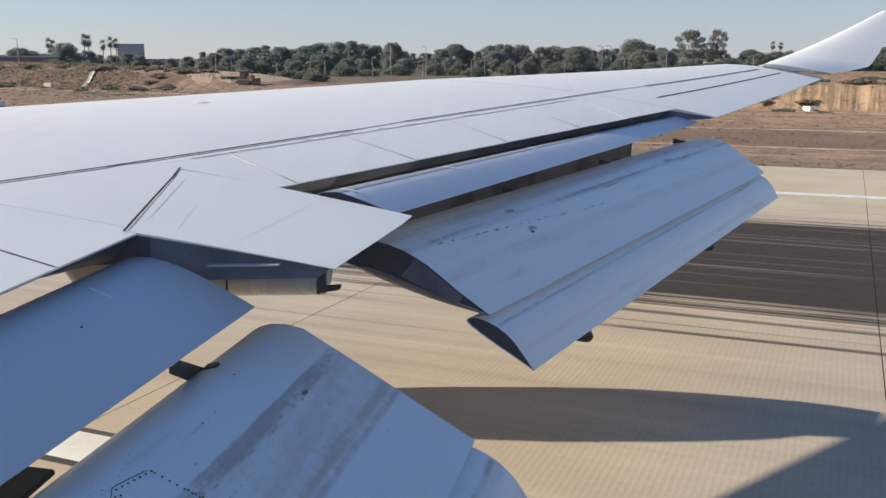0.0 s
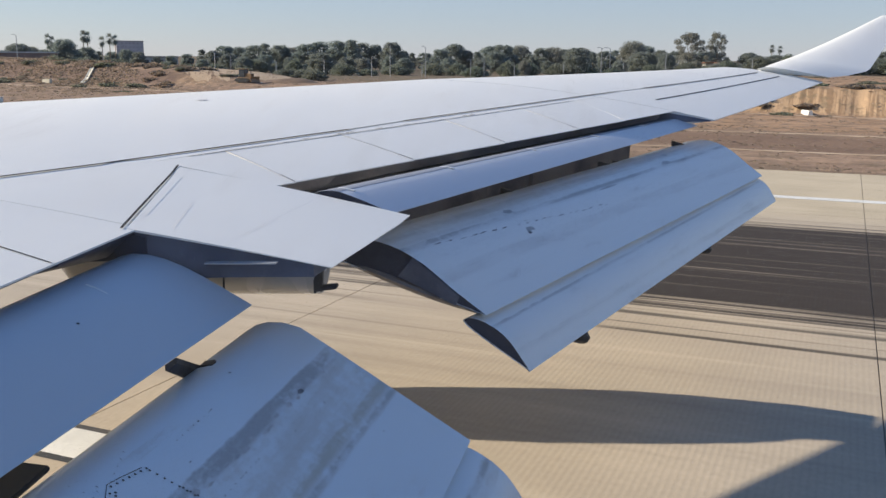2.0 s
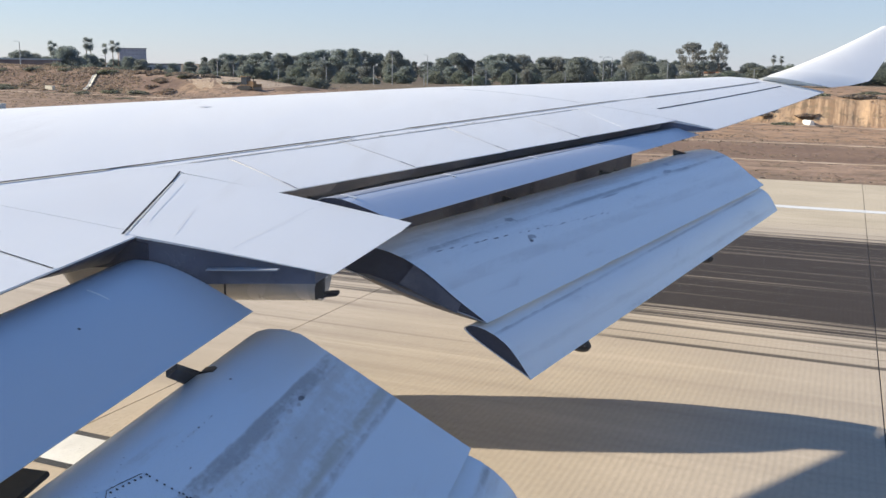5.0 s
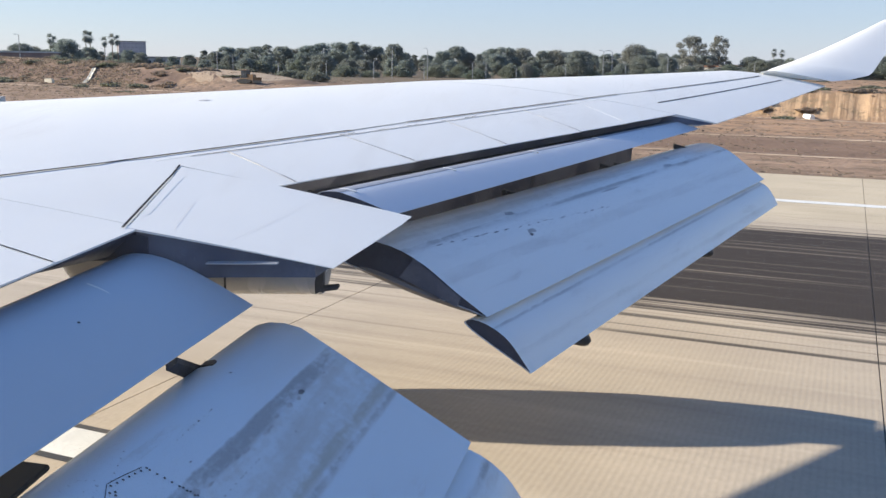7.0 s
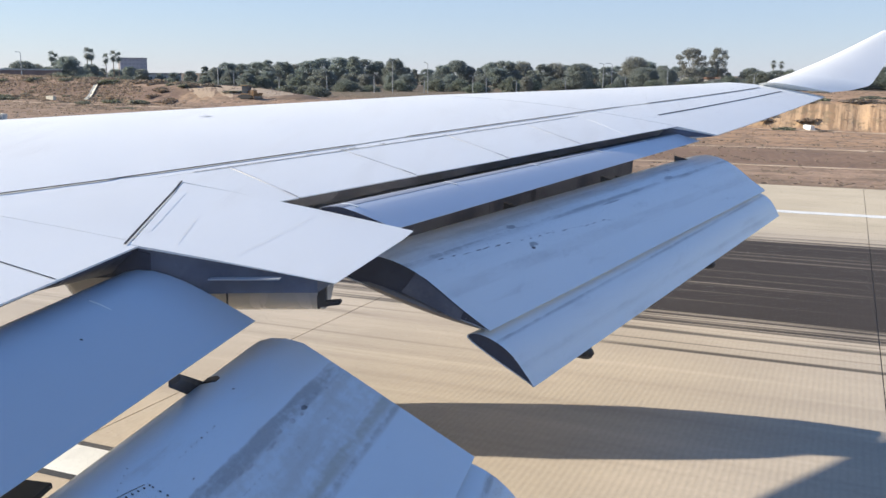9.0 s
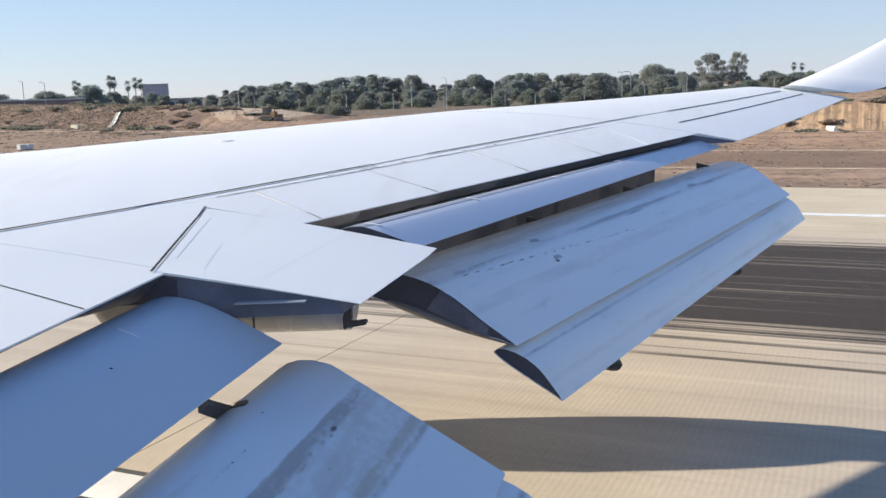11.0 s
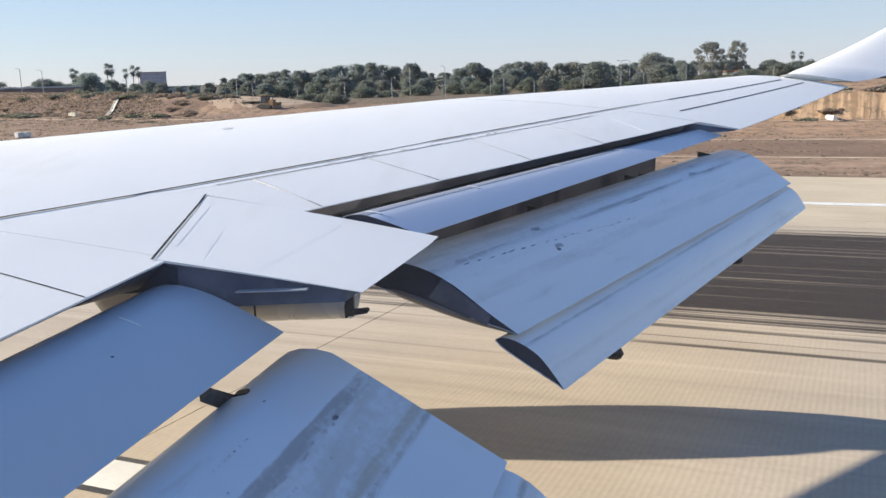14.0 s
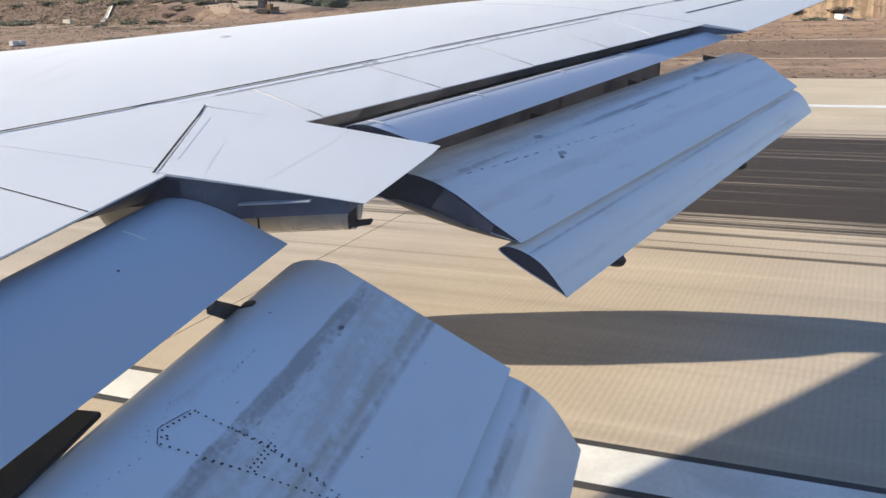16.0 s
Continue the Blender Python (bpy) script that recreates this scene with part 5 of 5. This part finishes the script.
GLASS = simple("dark_window", (0.05, 0.06, 0.07), (0.08, 0.09, 0.10), 1.0, 0.15)
ROOF = simple("grey_roof", (0.33, 0.32, 0.31), (0.26, 0.25, 0.25), 0.5, 0.85)
TILE = simple("clay_roof", (0.36, 0.19, 0.13), (0.28, 0.15, 0.10), 0.8, 0.85)


def make_lamp(h, double):
    root = tagged(new("street_lamp"), "tall grey metal street lamp with a curved arm", "street lamp", "lamps along the road")
    part("pole", *limb((0, 0, -0.3), (0, 0, h), 0.13, 0.09), GALV, root)
    for s in ((-1, 1) if double else (1,)):
        arm = part("arm", *joined(limb((0, 0, h - 0.1), (0, s * 0.4, h + 0.2), 0.05, 0.045), limb((0, s * 0.4, h + 0.2), (0, s * 0.9, h + 0.25), 0.045, 0.04)), GALV, root)
        part("head", *slab([(-0.14, s * 0.7, h + 0.33), (0.14, s * 0.7, h + 0.33), (0.12, s * 1.3, h + 0.31), (-0.12, s * 1.3, h + 0.31)], 0.14), GALV, arm)
    return root


LAMPS = [make_lamp(8.0, False), make_lamp(8.0, True)]
for i, (b, high) in enumerate(((56.0, 9.0), (58.3, 9.5), (60.1, 11.4), (61.2, 10.9), (65.6, 7.4), (71.7, 7.0), (72.6, 5.9), (75.2, 4.5), (78.0, 5.2), (80.8, 5.3), (81.9, 9.4), (83.8, 4.3), (84.0, 8.9), (86.7, 5.2),
                             (87.5, 4.9), (89.3, 3.8), (92.2, 4.2), (94.4, 8.9), (94.9, 8.9), (95.7, 5.0), (98.1, 7.5), (102.9, 6.0), (105.6, 7.0), (108.5, 8.0))):
    x, y = bearing(b, 285)
    tall = max(3.5, high - land(x, y))
    copy_thing(LAMPS[i % 4 == 1], Matrix.Translation((x, y, land(x, y))) @ pose(0, 0, 0, 0, 0, rng.uniform(-30, 30)) @ Matrix.Diagonal((1, 1, tall / 8.2, 1)))
for ob in LAMPS:
    for o in (*ob.children_recursive, ob):
        bpy.data.objects.remove(o)


def box(x0, x1, y0, y1, z0, z1):
    return slab([(x0, y0, z1), (x1, y0, z1), (x1, y1, z1), (x0, y1, z1)], z1 - z0)


def block(label, b, d, turn, wide, deep, h, floors, bays, wall, roof, base=0.0, panes=None):
    """A building with storeys of windows set into its near wall."""
    panes = panes or GLASS
    root = tagged(new("building"), label, "building")
    part("wall", *box(-wide / 2, wide / 2, -deep / 2, deep / 2, 0, h), wall, root)
    part("roof", *box(-wide / 2 - 0.4, wide / 2 + 0.4, -deep / 2 - 0.4, deep / 2 + 0.4, h, h + 0.5), roof, root)
    for f in range(floors):
        for k in range(bays):
            x = -wide / 2 + wide * (k + 0.5) / bays
            z = h * (f + 0.35) / floors
            win = part("window", *box(x - wide / bays * 0.33, x + wide / bays * 0.33, -deep / 2 - 0.06, -deep / 2 + 0.2, z, z + h / floors * 0.4), panes, root)
    x, y = bearing(b, d)
    root.matrix_world = Matrix.Translation((x, y, land(x, y) + base)) @ pose(0, 0, 0, 0, 0, turn)
    return root


# office wall and panes paled alike: distance haze put into their colours
block("distant flat-topped office block of haze-paled brown concrete", 67.0, 900, -60, 23, 16, 17.4, 5, 7, simple("hazy_brown_concrete", (0.50, 0.47, 0.49), (0.44, 0.42, 0.44), 0.2, 0.85), ROOF, 0.0, simple("hazy_window", (0.36, 0.34, 0.36), (0.40, 0.38, 0.40), 0.3, 0.4))
block("long low flat-roofed shed behind the bank", 58.6, 385, -62, 62, 18, 6.4, 1, 12, simple("brown_stucco", (0.30, 0.21, 0.18), (0.25, 0.18, 0.155), 0.4, 0.85), PLASTER)
house = block("small white gabled house among trees", 99.2, 385, -128, 9, 7, 2.6, 1, 3, simple("white_wall", (0.75, 0.74, 0.71), (0.66, 0.65, 0.62), 0.5, 0.8), TILE, 0.2)
part("gable", *loft([[(-4.6, y, 3.1), (0, y, 5.3), (4.6, y, 3.1)] for y in (-3.6, 3.6)]), MARK_WHITE, house, "white boarded gable")
block("low house with a clay roof among trees", 100.6, 395, -125, 16, 8, 3.6, 1, 5, PLASTER, TILE, 0.3)
block("pale low building among trees", 68.7, 455, -70, 15, 12, 4.6, 1, 5, PLASTER, ROOF)


def bulldozer(b, d):
    root = tagged(new("bulldozer"), "yellow tracked bulldozer parked on the earth ramp", "bulldozer")
    yellow = simple("machine_yellow", (0.27, 0.16, 0.07), (0.20, 0.12, 0.06), 1.5, 0.5)
    for s in (-1, 1):
        ring = [(2.0 * math.cos(t) * (1 if abs(math.cos(t)) < 0.9 else 1.0), s * 0.95, 0.5 + 0.5 * math.sin(t)) for t in (2 * math.pi * i / 16 for i in range(16))]
        part("crawler", *loft([ring, [(x, y + s * 0.5, z) for x, y, z in ring]]), RUBBER, root)
    part("body", *joined(box(-1.6, 1.9, -0.8, 0.8, 0.6, 1.2), box(0.3, 2.0, -0.6, 0.6, 1.2, 2.0)), yellow, root, "", False, 0.04)
    cab = part("cab", *box(-1.2, 0.3, -0.75, 0.75, 1.2, 2.9), GLASS, root, "dark glazed cab")
    part("cab_roof", *box(-1.35, 0.45, -0.9, 0.9, 2.9, 3.05), yellow, cab)
    part("blade", *loft([[(2.7, y, 0.1), (2.45, y, 0.7), (2.65, y, 1.35), (2.8, y, 1.35), (2.6, y, 0.7), (2.85, y, 0.1)] for y in (-1.7, 1.7)]), yellow, root)
    part("exhaust", *limb((1.4, 0.3, 2.0), (1.4, 0.3, 3.0), 0.08, 0.08), STEEL, root)
    x, y = bearing(b, d)
    root.matrix_world = Matrix.Translation((x, y, land(x, y) - 0.05)) @ pose(0, 0, 0, 0, 0, 250) @ Matrix.Scale(0.8, 4)


bulldozer(73.4, 178)


def concrete_block(b, d, turn):
    x, y = bearing(b, d)
    ob = part("concrete_barrier", *loft([[(e, -0.3, 0), (e, -0.24, 0.2), (e, -0.18, 0.5), (e, 0.18, 0.5), (e, 0.24, 0.2), (e, 0.3, 0)] for e in (-1.1, 1.1)]),
              MARK_WHITE, None, "", False, 0.02)
    tagged(ob, "white concrete barrier lying on dry earth", "barrier", "barriers on the dirt")
    ob.matrix_world = Matrix.Translation((x, y, land(x, y) - 0.03)) @ pose(0, 0, 0, 0, 0, turn)


concrete_block(106.0, 111, 5)


def crate(b, d, wide, tall, material, label):
    x, y = bearing(b, d)
    root = tagged(new("equipment_box"), label, "utility box", "boxes on the dirt")
    part("case", *box(-wide / 2, wide / 2, -0.35, 0.35, 0.08, tall), material, root, "", False, 0.02)
    part("lid", *box(-wide / 2 - 0.03, wide / 2 + 0.03, -0.38, 0.38, tall, tall + 0.05), material, root, "", False, 0.01)
    part("skid", *box(-wide / 2, wide / 2, -0.25, 0.25, -0.1, 0.08), RUBBER, root)
    root.matrix_world = Matrix.Translation((x, y, land(x, y))) @ pose(0, 0, 0, 0, 0, -114)


CREAM = simple("cream_paint", (0.78, 0.72, 0.56), (0.68, 0.62, 0.48), 1.0, 0.6)
crate(59.7, 129, 0.72, 0.66, MARK_WHITE, "white equipment box on dry ground")
crate(60.1, 129, 0.72, 0.64, MARK_WHITE, "white equipment box on dry ground")
crate(58.2, 129, 0.5, 0.7, RUBBER, "dark equipment box on dry ground")
crate(62.6, 212, 2.2, 0.85, CREAM, "cream equipment container beside the track")

# concrete drain down the bank
top_x, top_y = bearing(65.0, 226)
low_x, low_y = bearing(64.4, 208)
drain = []
for i in range(13):
    k = i / 12
    x, y = top_x + (low_x - top_x) * k, top_y + (low_y - top_y) * k
    z = land(x, y) + 0.25
    drain.append([(x - 0.2, y - 0.5, z + 0.12), (x, y, z), (x + 0.2, y + 0.5, z + 0.12), (x + 0.2, y + 0.5, z - 0.5), (x - 0.2, y - 0.5, z - 0.5)])
tagged(part("drain_chute", *loft(drain), CREAM), "pale concrete drain running down the weedy bank", "drain")
